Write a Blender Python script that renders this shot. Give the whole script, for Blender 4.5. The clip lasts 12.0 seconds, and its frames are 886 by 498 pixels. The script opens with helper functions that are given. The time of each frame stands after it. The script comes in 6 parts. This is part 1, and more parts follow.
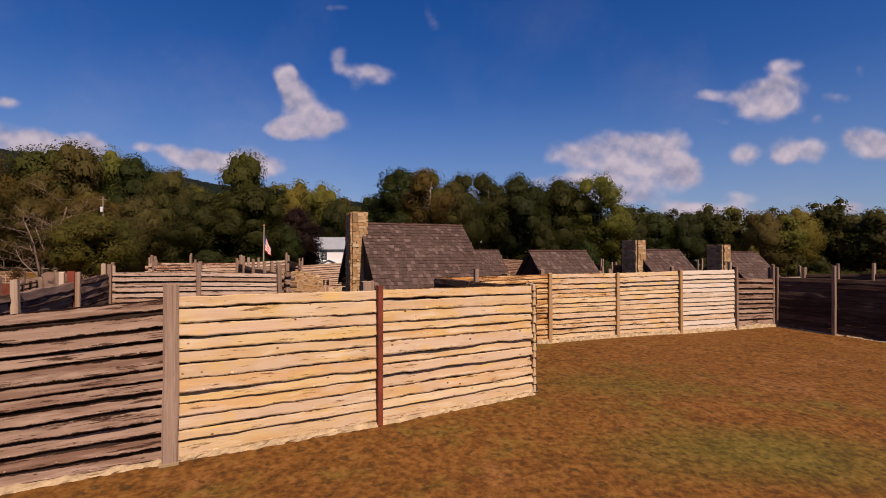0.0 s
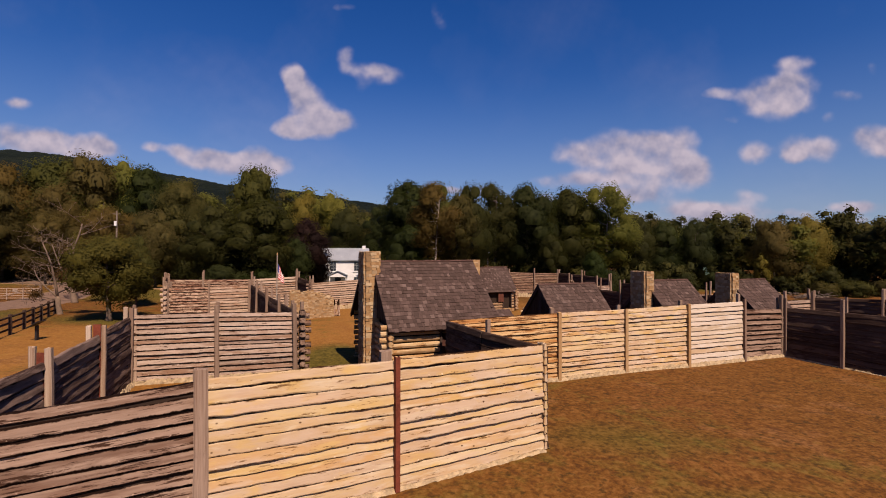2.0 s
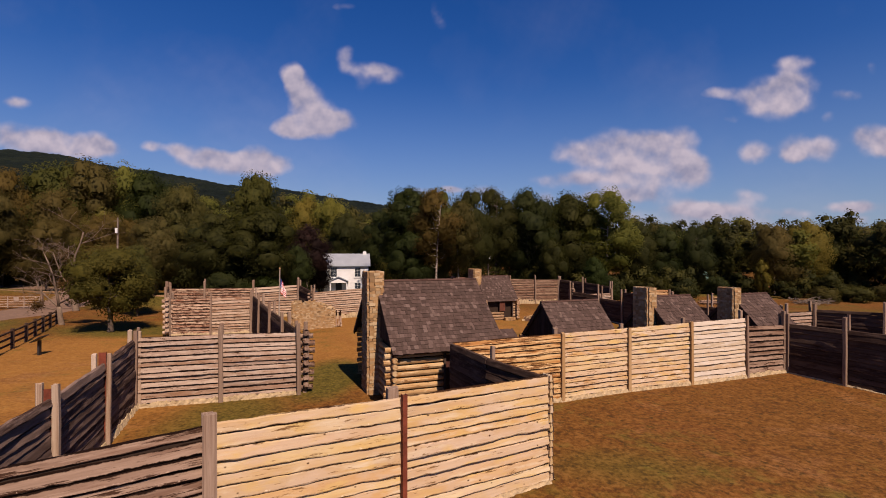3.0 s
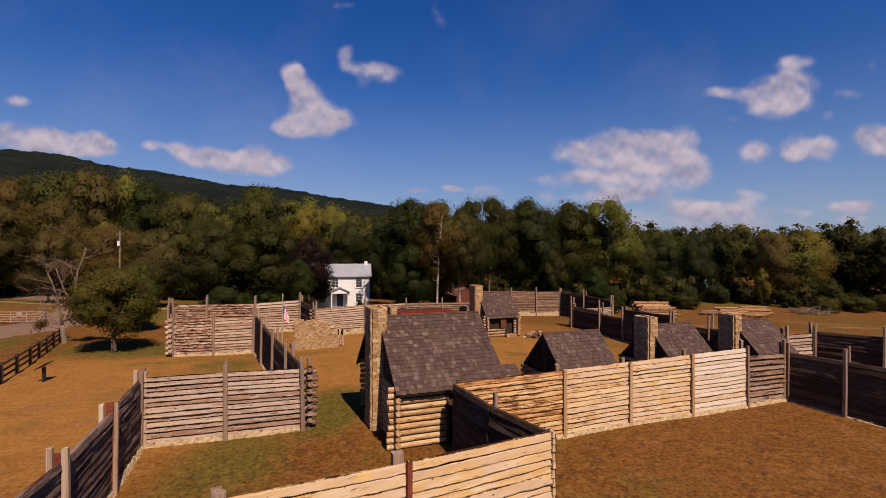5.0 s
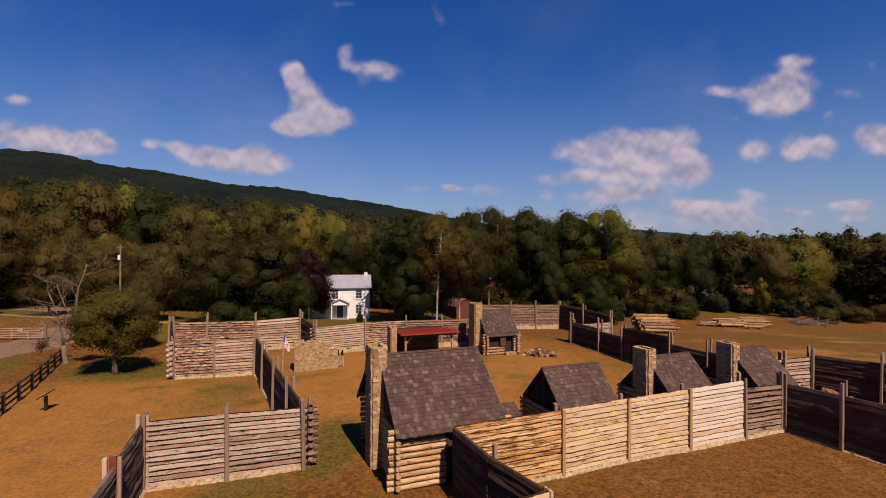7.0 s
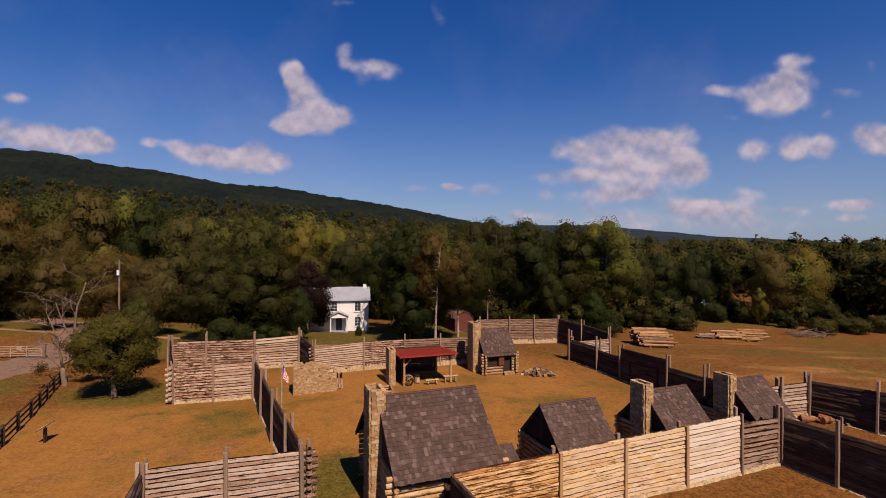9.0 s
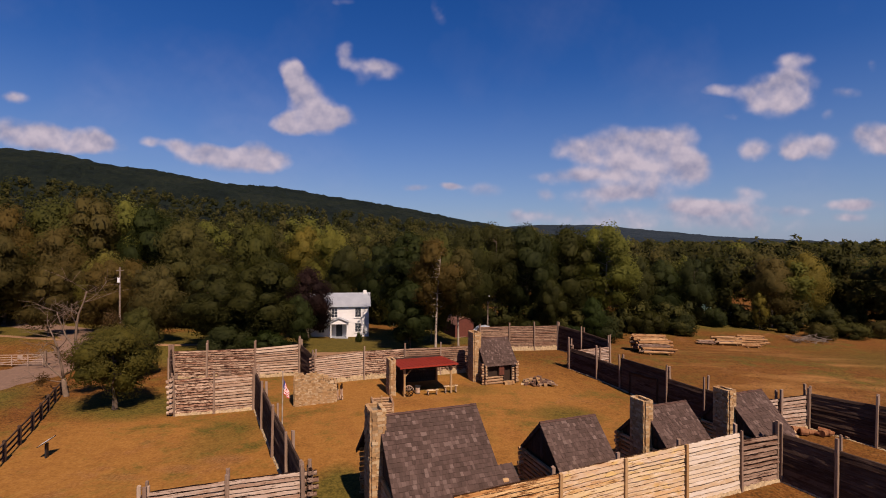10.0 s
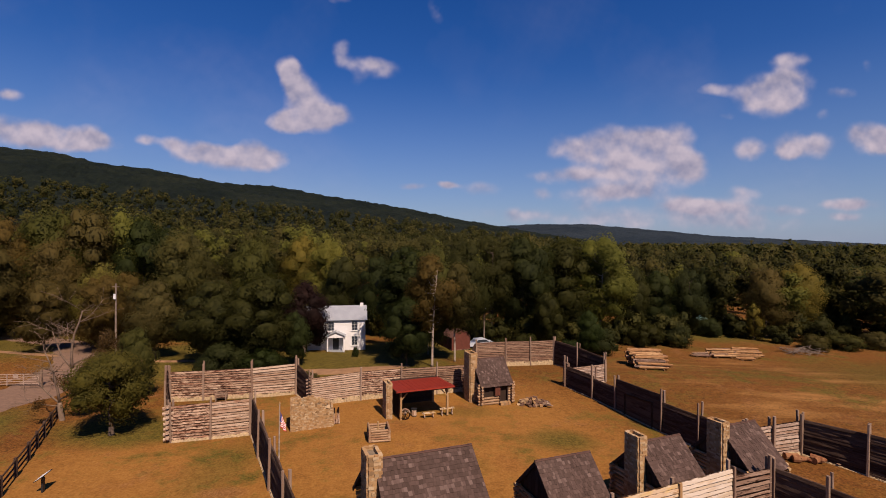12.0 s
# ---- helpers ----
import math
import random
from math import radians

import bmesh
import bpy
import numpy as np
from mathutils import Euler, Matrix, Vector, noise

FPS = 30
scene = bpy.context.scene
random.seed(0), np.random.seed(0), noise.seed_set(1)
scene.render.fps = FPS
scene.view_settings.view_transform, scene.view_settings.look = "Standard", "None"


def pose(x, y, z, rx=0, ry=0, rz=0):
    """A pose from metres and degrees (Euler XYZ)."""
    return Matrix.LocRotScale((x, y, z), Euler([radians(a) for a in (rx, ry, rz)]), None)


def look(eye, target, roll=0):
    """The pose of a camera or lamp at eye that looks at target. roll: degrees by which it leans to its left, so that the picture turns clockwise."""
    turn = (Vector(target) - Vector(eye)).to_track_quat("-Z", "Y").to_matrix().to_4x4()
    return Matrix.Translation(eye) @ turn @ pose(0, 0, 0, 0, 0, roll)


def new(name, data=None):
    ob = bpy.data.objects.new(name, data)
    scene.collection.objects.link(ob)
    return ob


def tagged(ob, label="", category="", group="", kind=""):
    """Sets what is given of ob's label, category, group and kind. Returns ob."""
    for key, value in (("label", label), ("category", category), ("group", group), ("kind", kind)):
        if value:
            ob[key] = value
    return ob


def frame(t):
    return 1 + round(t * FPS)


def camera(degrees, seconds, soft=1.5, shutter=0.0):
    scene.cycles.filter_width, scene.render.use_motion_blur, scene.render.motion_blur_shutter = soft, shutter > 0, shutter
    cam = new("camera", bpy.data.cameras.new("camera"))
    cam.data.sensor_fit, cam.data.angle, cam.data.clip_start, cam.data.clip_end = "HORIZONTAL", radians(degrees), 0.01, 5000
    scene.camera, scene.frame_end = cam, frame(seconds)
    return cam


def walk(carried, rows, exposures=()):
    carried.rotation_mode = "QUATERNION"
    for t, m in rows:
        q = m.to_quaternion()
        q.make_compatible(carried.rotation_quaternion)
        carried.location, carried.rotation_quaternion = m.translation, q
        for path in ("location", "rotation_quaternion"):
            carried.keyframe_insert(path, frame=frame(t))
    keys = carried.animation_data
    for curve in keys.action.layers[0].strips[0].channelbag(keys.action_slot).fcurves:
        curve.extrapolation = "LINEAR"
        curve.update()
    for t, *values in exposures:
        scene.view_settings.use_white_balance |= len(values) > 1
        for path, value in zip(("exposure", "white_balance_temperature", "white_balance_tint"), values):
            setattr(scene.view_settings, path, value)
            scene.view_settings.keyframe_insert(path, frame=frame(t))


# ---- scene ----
cam = camera(85.1, 12.0, soft=1.0)
# seconds, eye x, y, z in metres, yaw, pitch, roll in degrees: a slow rise of the drone
ROWS = [
    (0.0, 0.000, 0.000, 4.091, 0.00, 0.57, 0.00),
    (0.5, -0.023, -0.165, 4.479, 0.24, 0.55, -0.01),
    (1.0, -0.054, -0.281, 4.898, 0.53, 0.53, -0.02),
    (1.5, -0.127, -0.378, 5.391, 0.69, 0.50, -0.03),
    (2.0, -0.211, -0.428, 5.895, 0.78, 0.47, -0.04),
    (2.5, -0.331, -0.459, 6.407, 0.74, 0.44, -0.05),
    (3.0, -0.394, -0.453, 6.841, 0.73, 0.41, -0.06),
    (5.0, -0.505, -0.615, 8.567, 0.77, 0.31, -0.10),
    (5.5, -0.530, -0.672, 9.044, 0.77, 0.28, -0.11),
    (6.0, -0.539, -0.704, 9.528, 0.78, 0.25, -0.12),
    (6.5, -0.543, -0.736, 9.982, 0.76, 0.22, -0.14),
    (7.0, -0.513, -0.783, 10.465, 0.74, 0.19, -0.15),
    (9.0, -0.471, -0.884, 12.528, 0.64, 0.07, -0.19),
    (9.5, -0.474, -0.913, 13.021, 0.65, 0.04, -0.21),
    (10.0, -0.494, -0.953, 13.541, 0.65, 0.01, -0.22),
    (10.5, -0.531, -0.989, 14.080, 0.57, -0.03, -0.23),
    (11.0, -0.494, -1.013, 14.675, 0.53, -0.06, -0.24),
    (11.5, -0.490, -1.061, 15.228, 0.42, -0.09, -0.26),
    (12.0, -0.470, -1.105, 15.762, 0.27, -0.13, -0.27),
]
EXPOSURES = [(0.0, 0.62, 6500, 24), (12.0, 0.62, 6500, 24)]  # stops, kelvin, tint
walk(cam, [(t, pose(x, y, z, 90 + pitch, roll, yaw)) for t, x, y, z, yaw, pitch, roll in ROWS], EXPOSURES)

SUN_AZ, SUN_EL = 27.5, 50.0   # degrees: to the right of straight behind the first view, and up
SUN_DIR = Vector((math.sin(radians(SUN_AZ)) * math.cos(radians(SUN_EL)), -math.cos(radians(SUN_AZ)) * math.cos(radians(SUN_EL)), math.sin(radians(SUN_EL))))

# ---- world, sun, exposure ----
world = bpy.data.worlds.new("world")
scene.world = world
world.use_nodes = True
wt = world.node_tree
wt.nodes.clear()


def wnode(kind):
    return wt.nodes.new(kind)


def wmath(op, a, b=None, clamp=False):
    n = wt.nodes.new("ShaderNodeMath")
    n.operation, n.use_clamp = op, clamp
    for i, v in enumerate((a, b)):
        if v is None:
            continue
        if isinstance(v, (int, float)):
            n.inputs[i].default_value = v
        else:
            wt.links.new(v, n.inputs[i])
    return n.outputs[0]


SKY_STRENGTH = 0.05
sky = wnode("ShaderNodeTexSky")
sky.sky_type, sky.sun_disc = "NISHITA", False
sky.sun_elevation, sky.sun_rotation = radians(SUN_EL), radians(180 - SUN_AZ)
sky.altitude, sky.air_density, sky.dust_density, sky.ozone_density = 300, 1.0, 0.4, 2.5
sky_hue = wnode("ShaderNodeHueSaturation")
sky_hue.inputs["Saturation"].default_value = 1.42
sky_hue.inputs["Hue"].default_value = 0.5145
sky_hue.inputs["Value"].default_value = 1.08
wt.links.new(sky.outputs[0], sky_hue.inputs["Color"])
coord = wnode("ShaderNodeTexCoord")
sep = wnode("ShaderNodeSeparateXYZ")
wt.links.new(coord.outputs["Generated"], sep.inputs[0])
ahead = wmath("MAXIMUM", sep.outputs[1], 0.05)
cu, cv = wmath("DIVIDE", sep.outputs[0], ahead), wmath("DIVIDE", sep.outputs[2], ahead)
flat = wnode("ShaderNodeCombineXYZ")
wt.links.new(cu, flat.inputs[0])
wt.links.new(cv, flat.inputs[1])
warp = wnode("ShaderNodeTexNoise")
warp.inputs["Scale"].default_value, warp.inputs["Detail"].default_value, warp.inputs["Roughness"].default_value = 9.0, 3.0, 0.55
wt.links.new(flat.outputs[0], warp.inputs["Vector"])
drift = wnode("ShaderNodeVectorMath")
drift.operation = "MULTIPLY_ADD"
wt.links.new(warp.outputs["Color"], drift.inputs[0])
drift.inputs[1].default_value = (0.05, 0.035, 0.0)
lean = wnode("ShaderNodeVectorMath")
lean.inputs[1].default_value = (-0.025, -0.0175, 0.0)
wt.links.new(flat.outputs[0], lean.inputs[0])
wt.links.new(lean.outputs[0], drift.inputs[2])


def puffs(lift):
    """The billows of the clouds, shifted up by lift."""
    shift = wnode("ShaderNodeVectorMath")
    shift.inputs[1].default_value = (0.0, lift, 0.0)
    wt.links.new(flat.outputs[0], shift.inputs[0])
    n = wnode("ShaderNodeTexNoise")
    n.inputs["Scale"].default_value, n.inputs["Detail"].default_value, n.inputs["Roughness"].default_value = 17.0, 3.0, 0.45
    wt.links.new(shift.outputs[0], n.inputs["Vector"])
    return n


puff, puff_up = puffs(0.0), puffs(0.014)
puff_n = wmath("SUBTRACT", puff.outputs["Fac"], 0.5)
# clouds over the valley: side, height, half width, half height, weight
CLOUDS = []
CLOUDS += [(-0.331, 0.369, 0.021, 0.024, 0.9), (-0.315, 0.341, 0.027, 0.031, 1), (-0.291, 0.303, 0.039, 0.034, 1), (-0.323, 0.263, 0.04, 0.019, 0.9), (-0.279, 0.266, 0.068, 0.023, 1), (-0.239, 0.279, 0.031, 0.021, 0.9)]  # tall cloud
CLOUDS += [(-0.215, 0.409, 0.019, 0.021, 0.6), (-0.178, 0.385, 0.039, 0.014, 0.6), (-0.13, 0.371, 0.031, 0.018, 0.6), (-0.178, 0.353, 0.016, 0.016, 0.35), (-0.023, 0.49, 0.014, 0.027, 0.5), (-0.223, 0.514, 0.02, 0.01, 0.35)]  # wisps above it
CLOUDS += [(-0.891, 0.24, 0.076, 0.026, 1), (-0.802, 0.223, 0.085, 0.026, 1), (-0.73, 0.21, 0.048, 0.018, 0.9), (-0.623, 0.221, 0.024, 0.012, 0.6), (-0.561, 0.22, 0.027, 0.014, 0.85), (-0.52, 0.199, 0.04, 0.019, 1), (-0.464, 0.183, 0.052, 0.023, 1), (-0.408, 0.194, 0.044, 0.027, 1), (-0.359, 0.183, 0.042, 0.021, 0.9), (-0.911, 0.317, 0.027, 0.013, 0.8), (-0.07, 0.125, 0.034, 0.008, 0.5), (0.003, 0.129, 0.019, 0.008, 0.6)]  # low bank beside the mountain
CLOUDS += [(0.677, 0.321, 0.063, 0.037, 1), (0.711, 0.333, 0.036, 0.035, 1), (0.632, 0.311, 0.032, 0.023, 0.75), (0.705, 0.389, 0.035, 0.014, 0.65), (0.56, 0.327, 0.032, 0.013, 0.6), (0.814, 0.324, 0.026, 0.011, 0.45), (0.785, 0.28, 0.016, 0.011, 0.35), (0.584, 0.278, 0.019, 0.008, 0.35), (0.866, 0.377, 0.016, 0.013, 0.4)]  # bright cloud
CLOUDS += [(0.628, 0.211, 0.027, 0.024, 0.9), (0.741, 0.218, 0.053, 0.027, 1), (0.705, 0.203, 0.021, 0.016, 0.7), (0.874, 0.231, 0.043, 0.027, 1), (0.91, 0.218, 0.032, 0.023, 0.9), (0.822, 0.097, 0.037, 0.013, 0.85), (0.823, 0.067, 0.031, 0.01, 0.55), (0.005, 0.128, 0.027, 0.009, 0.55), (0.073, 0.121, 0.04, 0.016, 0.45), (0.158, 0.067, 0.027, 0.014, 0.45)]  # row of small clouds
CLOUDS += [(0.242, 0.212, 0.027, 0.023, 0.6), (0.29, 0.202, 0.039, 0.027, 0.72), (0.347, 0.223, 0.052, 0.026, 0.72), (0.411, 0.231, 0.044, 0.019, 0.64), (0.469, 0.236, 0.037, 0.027, 0.8), (0.323, 0.183, 0.048, 0.016, 0.56), (0.477, 0.192, 0.042, 0.023, 0.72), (0.517, 0.172, 0.034, 0.029, 0.56), (0.492, 0.148, 0.044, 0.021, 0.4), (0.258, 0.15, 0.076, 0.015, 0.8), (0.347, 0.158, 0.056, 0.014, 0.68), (0.319, 0.115, 0.068, 0.016, 0.68), (0.399, 0.112, 0.06, 0.014, 0.56), (0.447, 0.137, 0.04, 0.018, 0.32)]  # great heap
CLOUDS += [(0.198, 0.114, 0.019, 0.013, 0.45), (0.282, 0.088, 0.021, 0.01, 0.45), (0.556, 0.088, 0.072, 0.014, 0.6), (0.62, 0.12, 0.029, 0.016, 0.6), (0.492, 0.088, 0.056, 0.016, 0.45), (0.419, 0.063, 0.153, 0.021, 0.35), (0.612, 0.051, 0.105, 0.021, 0.35), (0.701, 0.084, 0.04, 0.011, 0.35), (0.878, 0.092, 0.04, 0.01, 0.3), (0.073, 0.076, 0.04, 0.01, 0.3)]  # thin clouds under it
CLOUDS += [(0.395, 0.191, 0.044, 0.021, 0.6), (0.379, 0.137, 0.056, 0.014, 0.55), (0.508, 0.076, 0.306, 0.04, 0.22), (0.218, 0.063, 0.097, 0.016, 0.25), (0.427, 0.196, 0.048, 0.032, 0.85), (0.363, 0.192, 0.04, 0.027, 0.7), (0.459, 0.168, 0.048, 0.024, 0.7)]  # veils between
cover = 0.0
for side, height, half_w, half_h, weight in CLOUDS:
    place = wnode("ShaderNodeVectorMath")
    place.operation = "MULTIPLY_ADD"
    wt.links.new(drift.outputs[0], place.inputs[0])
    place.inputs[1].default_value, place.inputs[2].default_value = (1 / half_w, 1 / half_h, 0), (-side / half_w, -height / half_h, 0)
    away = wnode("ShaderNodeVectorMath")
    away.operation = "LENGTH"
    wt.links.new(place.outputs[0], away.inputs[0])
    lump = wnode("ShaderNodeMapRange")
    lump.interpolation_type = "SMOOTHSTEP"
    for key, value in (("From Min", 1.75), ("From Max", 0.1), ("To Min", 0.0), ("To Max", weight)):
        lump.inputs[key].default_value = value
    wt.links.new(away.outputs["Value"], lump.inputs["Value"])
    cover = wmath("ADD", cover, lump.outputs[0])
cover = wmath("ADD", wmath("MINIMUM", cover, 0.98), wmath("MULTIPLY", wmath("MULTIPLY", puff_n, 1.45), wmath("MINIMUM", wmath("MULTIPLY", cover, 2.2), 1.0)))
soft_edge = wnode("ShaderNodeMapRange")
soft_edge.interpolation_type = "SMOOTHSTEP"
soft_edge.inputs["From Min"].default_value, soft_edge.inputs["From Max"].default_value = 0.08, 1.05
wt.links.new(cover, soft_edge.inputs["Value"])
veil = wnode("ShaderNodeTexNoise")
veil.inputs["Scale"].default_value, veil.inputs["Detail"].default_value = 2.2, 5.0
wt.links.new(flat.outputs[0], veil.inputs["Vector"])
cover = wmath("MAXIMUM", wmath("MULTIPLY", soft_edge.outputs[0], 0.92), wmath("MULTIPLY", wmath("SUBTRACT", veil.outputs["Fac"], 0.50), 0.45, clamp=True))
cover = wmath("MULTIPLY", cover, wmath("GREATER_THAN", sep.outputs[1], 0.06))
relief = wmath("ADD", 0.55, wmath("MULTIPLY", wmath("SUBTRACT", puff.outputs["Fac"], puff_up.outputs["Fac"]), 3.4), clamp=True)
cloud_shade = wnode("ShaderNodeMixRGB")
cloud_shade.inputs[1].default_value, cloud_shade.inputs[2].default_value = (3.9, 3.9, 4.9, 1), (7.3, 6.6, 6.9, 1)
wt.links.new(relief, cloud_shade.inputs[0])
sky_mix = wnode("ShaderNodeMixRGB")
wt.links.new(cover, sky_mix.inputs[0])
haze = wnode("ShaderNodeMixRGB")
haze.inputs[2].default_value = (2.25, 3.5, 5.7, 1)
wt.links.new(wmath("MULTIPLY", wmath("POWER", wmath("SUBTRACT", 1.0, wmath("DIVIDE", wmath("ABSOLUTE", sep.outputs[2]), 0.34), clamp=True), 1.3), 0.75), haze.inputs[0])
wt.links.new(sky_hue.outputs[0], haze.inputs[1])
wt.links.new(haze.outputs[0], sky_mix.inputs[1])
wt.links.new(cloud_shade.outputs[0], sky_mix.inputs[2])
back = wnode("ShaderNodeBackground")
back.inputs[1].default_value = SKY_STRENGTH
wt.links.new(sky_mix.outputs[0], back.inputs[0])
wout = wnode("ShaderNodeOutputWorld")
wt.links.new(back.outputs[0], wout.inputs[0])

sun = new("sun", bpy.data.lights.new("sun", "SUN"))
sun.data.energy, sun.data.angle, sun.data.color = 5.0, radians(0.53), (1.0, 0.82, 0.60)
sun.matrix_world = look(SUN_DIR * 60, (0, 0, 0))

# ---- materials ----


class Mat:
    """A node material in the making."""

    def __init__(self, name, rough=0.8, metal=0.0, spec=0.3):
        self.m = bpy.data.materials.new(name)
        self.m.use_nodes = True
        self.t = self.m.node_tree
        self.b = self.t.nodes["Principled BSDF"]
        self.b.inputs["Roughness"].default_value, self.b.inputs["Metallic"].default_value = rough, metal
        self.b.inputs["Specular IOR Level"].default_value = spec

    def node(self, kind):
        return self.t.nodes.new(kind)

    def plug(self, value, socket):
        if isinstance(value, bpy.types.NodeSocket):
            self.t.links.new(value, socket)
        else:
            socket.default_value = value

    def calc(self, op, a, b=0.0, clamp=False):
        n = self.node("ShaderNodeMath")
        n.operation, n.use_clamp = op, clamp
        self.plug(a, n.inputs[0])
        self.plug(b, n.inputs[1])
        return n.outputs[0]

    def coords(self, which="Object", scale=(1, 1, 1), shuffle=False):
        c = self.node("ShaderNodeTexCoord").outputs[which] if which != "World" else self.node("ShaderNodeNewGeometry").outputs["Position"]
        m = self.node("ShaderNodeMapping")
        m.inputs["Scale"].default_value = scale
        self.plug(c, m.inputs["Vector"])
        if shuffle:
            r = self.node("ShaderNodeObjectInfo").outputs["Random"]
            self.plug(self.calc("MULTIPLY", r, 97.0), m.inputs["Location"])
        return m.outputs[0]

    def noise(self, vec, scale, detail=4.0, rough=0.55):
        n = self.node("ShaderNodeTexNoise")
        n.inputs["Scale"].default_value, n.inputs["Detail"].default_value, n.inputs["Roughness"].default_value = scale, detail, rough
        self.plug(vec, n.inputs["Vector"])
        return n.outputs["Fac"]

    def ramp(self, fac, stops):
        n = self.node("ShaderNodeValToRGB")
        e = n.color_ramp.elements
        while len(e) < len(stops):
            e.new(0.5)
        for el, (p, c) in zip(e, stops):
            el.position, el.color = p, (*c, 1)
        self.plug(fac, n.inputs[0])
        return n.outputs[0]

    def mix(self, fac, a, b, kind="MIX"):
        n = self.node("ShaderNodeMixRGB")
        n.blend_type = kind
        self.plug(fac, n.inputs[0])
        for i, v in ((1, a), (2, b)):
            self.plug((*v, 1) if isinstance(v, tuple) else v, n.inputs[i])
        return n.outputs[0]

    def random(self):
        return self.node("ShaderNodeObjectInfo").outputs["Random"]

    def island(self):
        return self.node("ShaderNodeNewGeometry").outputs["Random Per Island"]

    def colour(self, c):
        self.plug((*c, 1) if isinstance(c, tuple) else c, self.b.inputs["Base Color"])
        return self

    def bump(self, height, strength=0.5, distance=0.02):
        n = self.node("ShaderNodeBump")
        n.inputs["Strength"].default_value, n.inputs["Distance"].default_value = strength, distance
        self.plug(height, n.inputs["Height"])
        self.plug(n.outputs[0], self.b.inputs["Normal"])
        return self


def wood(name, pale, mid, dark, accent, spread, stretch=(2.6, 1.6, 1.7), knots=0.6, streaks=1.0, edge=0.0, bark=0.4, soft=0.0, stain=0.0, tones=None):
    """Sawn or split timber whose grain runs along its own x; each piece takes its own tone, with stained and bleached stretches. edge: bark left along the edges; stain: bark and dark stains on the face."""
    w = Mat(name, 0.9, spec=0.04)
    grain = w.noise(w.coords("Object", (stretch[0] * 0.6, stretch[1], stretch[2]), True), 2.0, 6.0, 0.58)
    base = w.ramp(grain, [(0.30, tuple(a + (b - a) * max(0.25, soft) for a, b in zip(dark, mid))), (0.42, mid), (0.66, pale)])
    tone = w.ramp(w.random(), list(tones) if tones else [(0.0, tuple(c * (1 - spread) for c in mid)), (0.22, mid), (0.42, accent), (0.6, tuple((a + b) / 2 for a, b in zip(mid, pale))), (0.8, pale), (1.0, mid)])
    base = w.mix(0.72 if tones else 0.6, base, tone)
    if tones:
        along_it = w.noise(w.coords("Object", (1.7, 0.3, 0.30), True), 2.6, 3.0, 0.55)
        base = w.mix(w.calc("MULTIPLY", w.calc("SUBTRACT", along_it, 0.50), 7.0, True), base, (0.385, 0.29, 0.20))
        base = w.mix(w.calc("MULTIPLY", w.calc("SUBTRACT", 0.46, along_it), 7.0, True), base, (0.41, 0.285, 0.115))
    broad = w.noise(w.coords("Object", (stretch[0] * 0.55, 0.4, 0.35), True), 2.4, 4.0, 0.6)
    base = w.mix(w.calc("MULTIPLY", w.calc("SUBTRACT", broad, 0.50), 5.0 * streaks, True), base, accent)
    bleach = w.noise(w.coords("Object", (stretch[0] * 0.7, stretch[1], 0.45), True), 2.6, 5.0, 0.62)
    base = w.mix(w.calc("MULTIPLY", w.calc("SUBTRACT", bleach, 0.53), 6.0, True), base, pale)
    crack = w.noise(w.coords("Object", (stretch[0] * 0.5, stretch[1], stretch[2] * 2.4), True), 2.6, 7.0, 0.75)
    base = w.mix(w.calc("MULTIPLY", w.calc("SUBTRACT", crack, 0.60), 6.0 * streaks, True), base, dark)
    if stain:
        rot = w.noise(w.coords("Object", (stretch[0] * 0.8, 0.6, 0.9), True), 3.1, 7.0, 0.72)
        base = w.mix(w.calc("MULTIPLY", w.calc("SUBTRACT", rot, 0.62 - 0.11 * stain), 20.0, True), base, tuple(a * 0.6 + b * 0.25 for a, b in zip(dark, accent)))
    spots = w.node("ShaderNodeTexVoronoi")
    spots.inputs["Scale"].default_value = 1.0
    w.plug(w.coords("Object", (stretch[0] * 7.0, 0.5, 1.25), True), spots.inputs["Vector"])
    pick = w.node("ShaderNodeSeparateXYZ")
    w.plug(spots.outputs["Color"], pick.inputs[0])
    knot = w.calc("MULTIPLY", w.calc("SUBTRACT", 0.13, spots.outputs["Distance"]), w.calc("MULTIPLY", w.calc("GREATER_THAN", pick.outputs[0], 0.62), 14.0 * knots), True)
    base = w.mix(knot, base, tuple(c * 0.7 for c in dark))
    if edge:
        cut = w.node("ShaderNodeSeparateXYZ")
        w.plug(w.node("ShaderNodeTexCoord").outputs["Object"], cut.inputs[0])
        ragged = w.noise(w.coords("Object", (9.0, 0.4, 0.4), True), 2.2, 6.0, 0.7)
        reach = w.calc("ADD", edge, w.calc("MULTIPLY", w.calc("SUBTRACT", ragged, 0.5), 0.55))
        low = w.calc("SUBTRACT", reach, cut.outputs[2])
        chip = w.noise(w.coords("Object", (26.0, 0.4, 1.2), True), 2.0, 3.0, 0.6)
        chips = w.calc("MULTIPLY", w.calc("MULTIPLY", w.calc("SUBTRACT", chip, 0.60), 14.0, True), w.calc("LESS_THAN", w.calc("ABSOLUTE", w.calc("SUBTRACT", low, -0.07)), 0.07))
        base = w.mix(w.calc("MULTIPLY", chips, 0.75), base, tuple(min(0.8, c * 1.35) for c in pale))
        high = w.calc("SUBTRACT", cut.outputs[2], w.calc("ADD", 0.965 - edge * 0.7, w.calc("MULTIPLY", w.calc("SUBTRACT", ragged, 0.5), 0.35)))
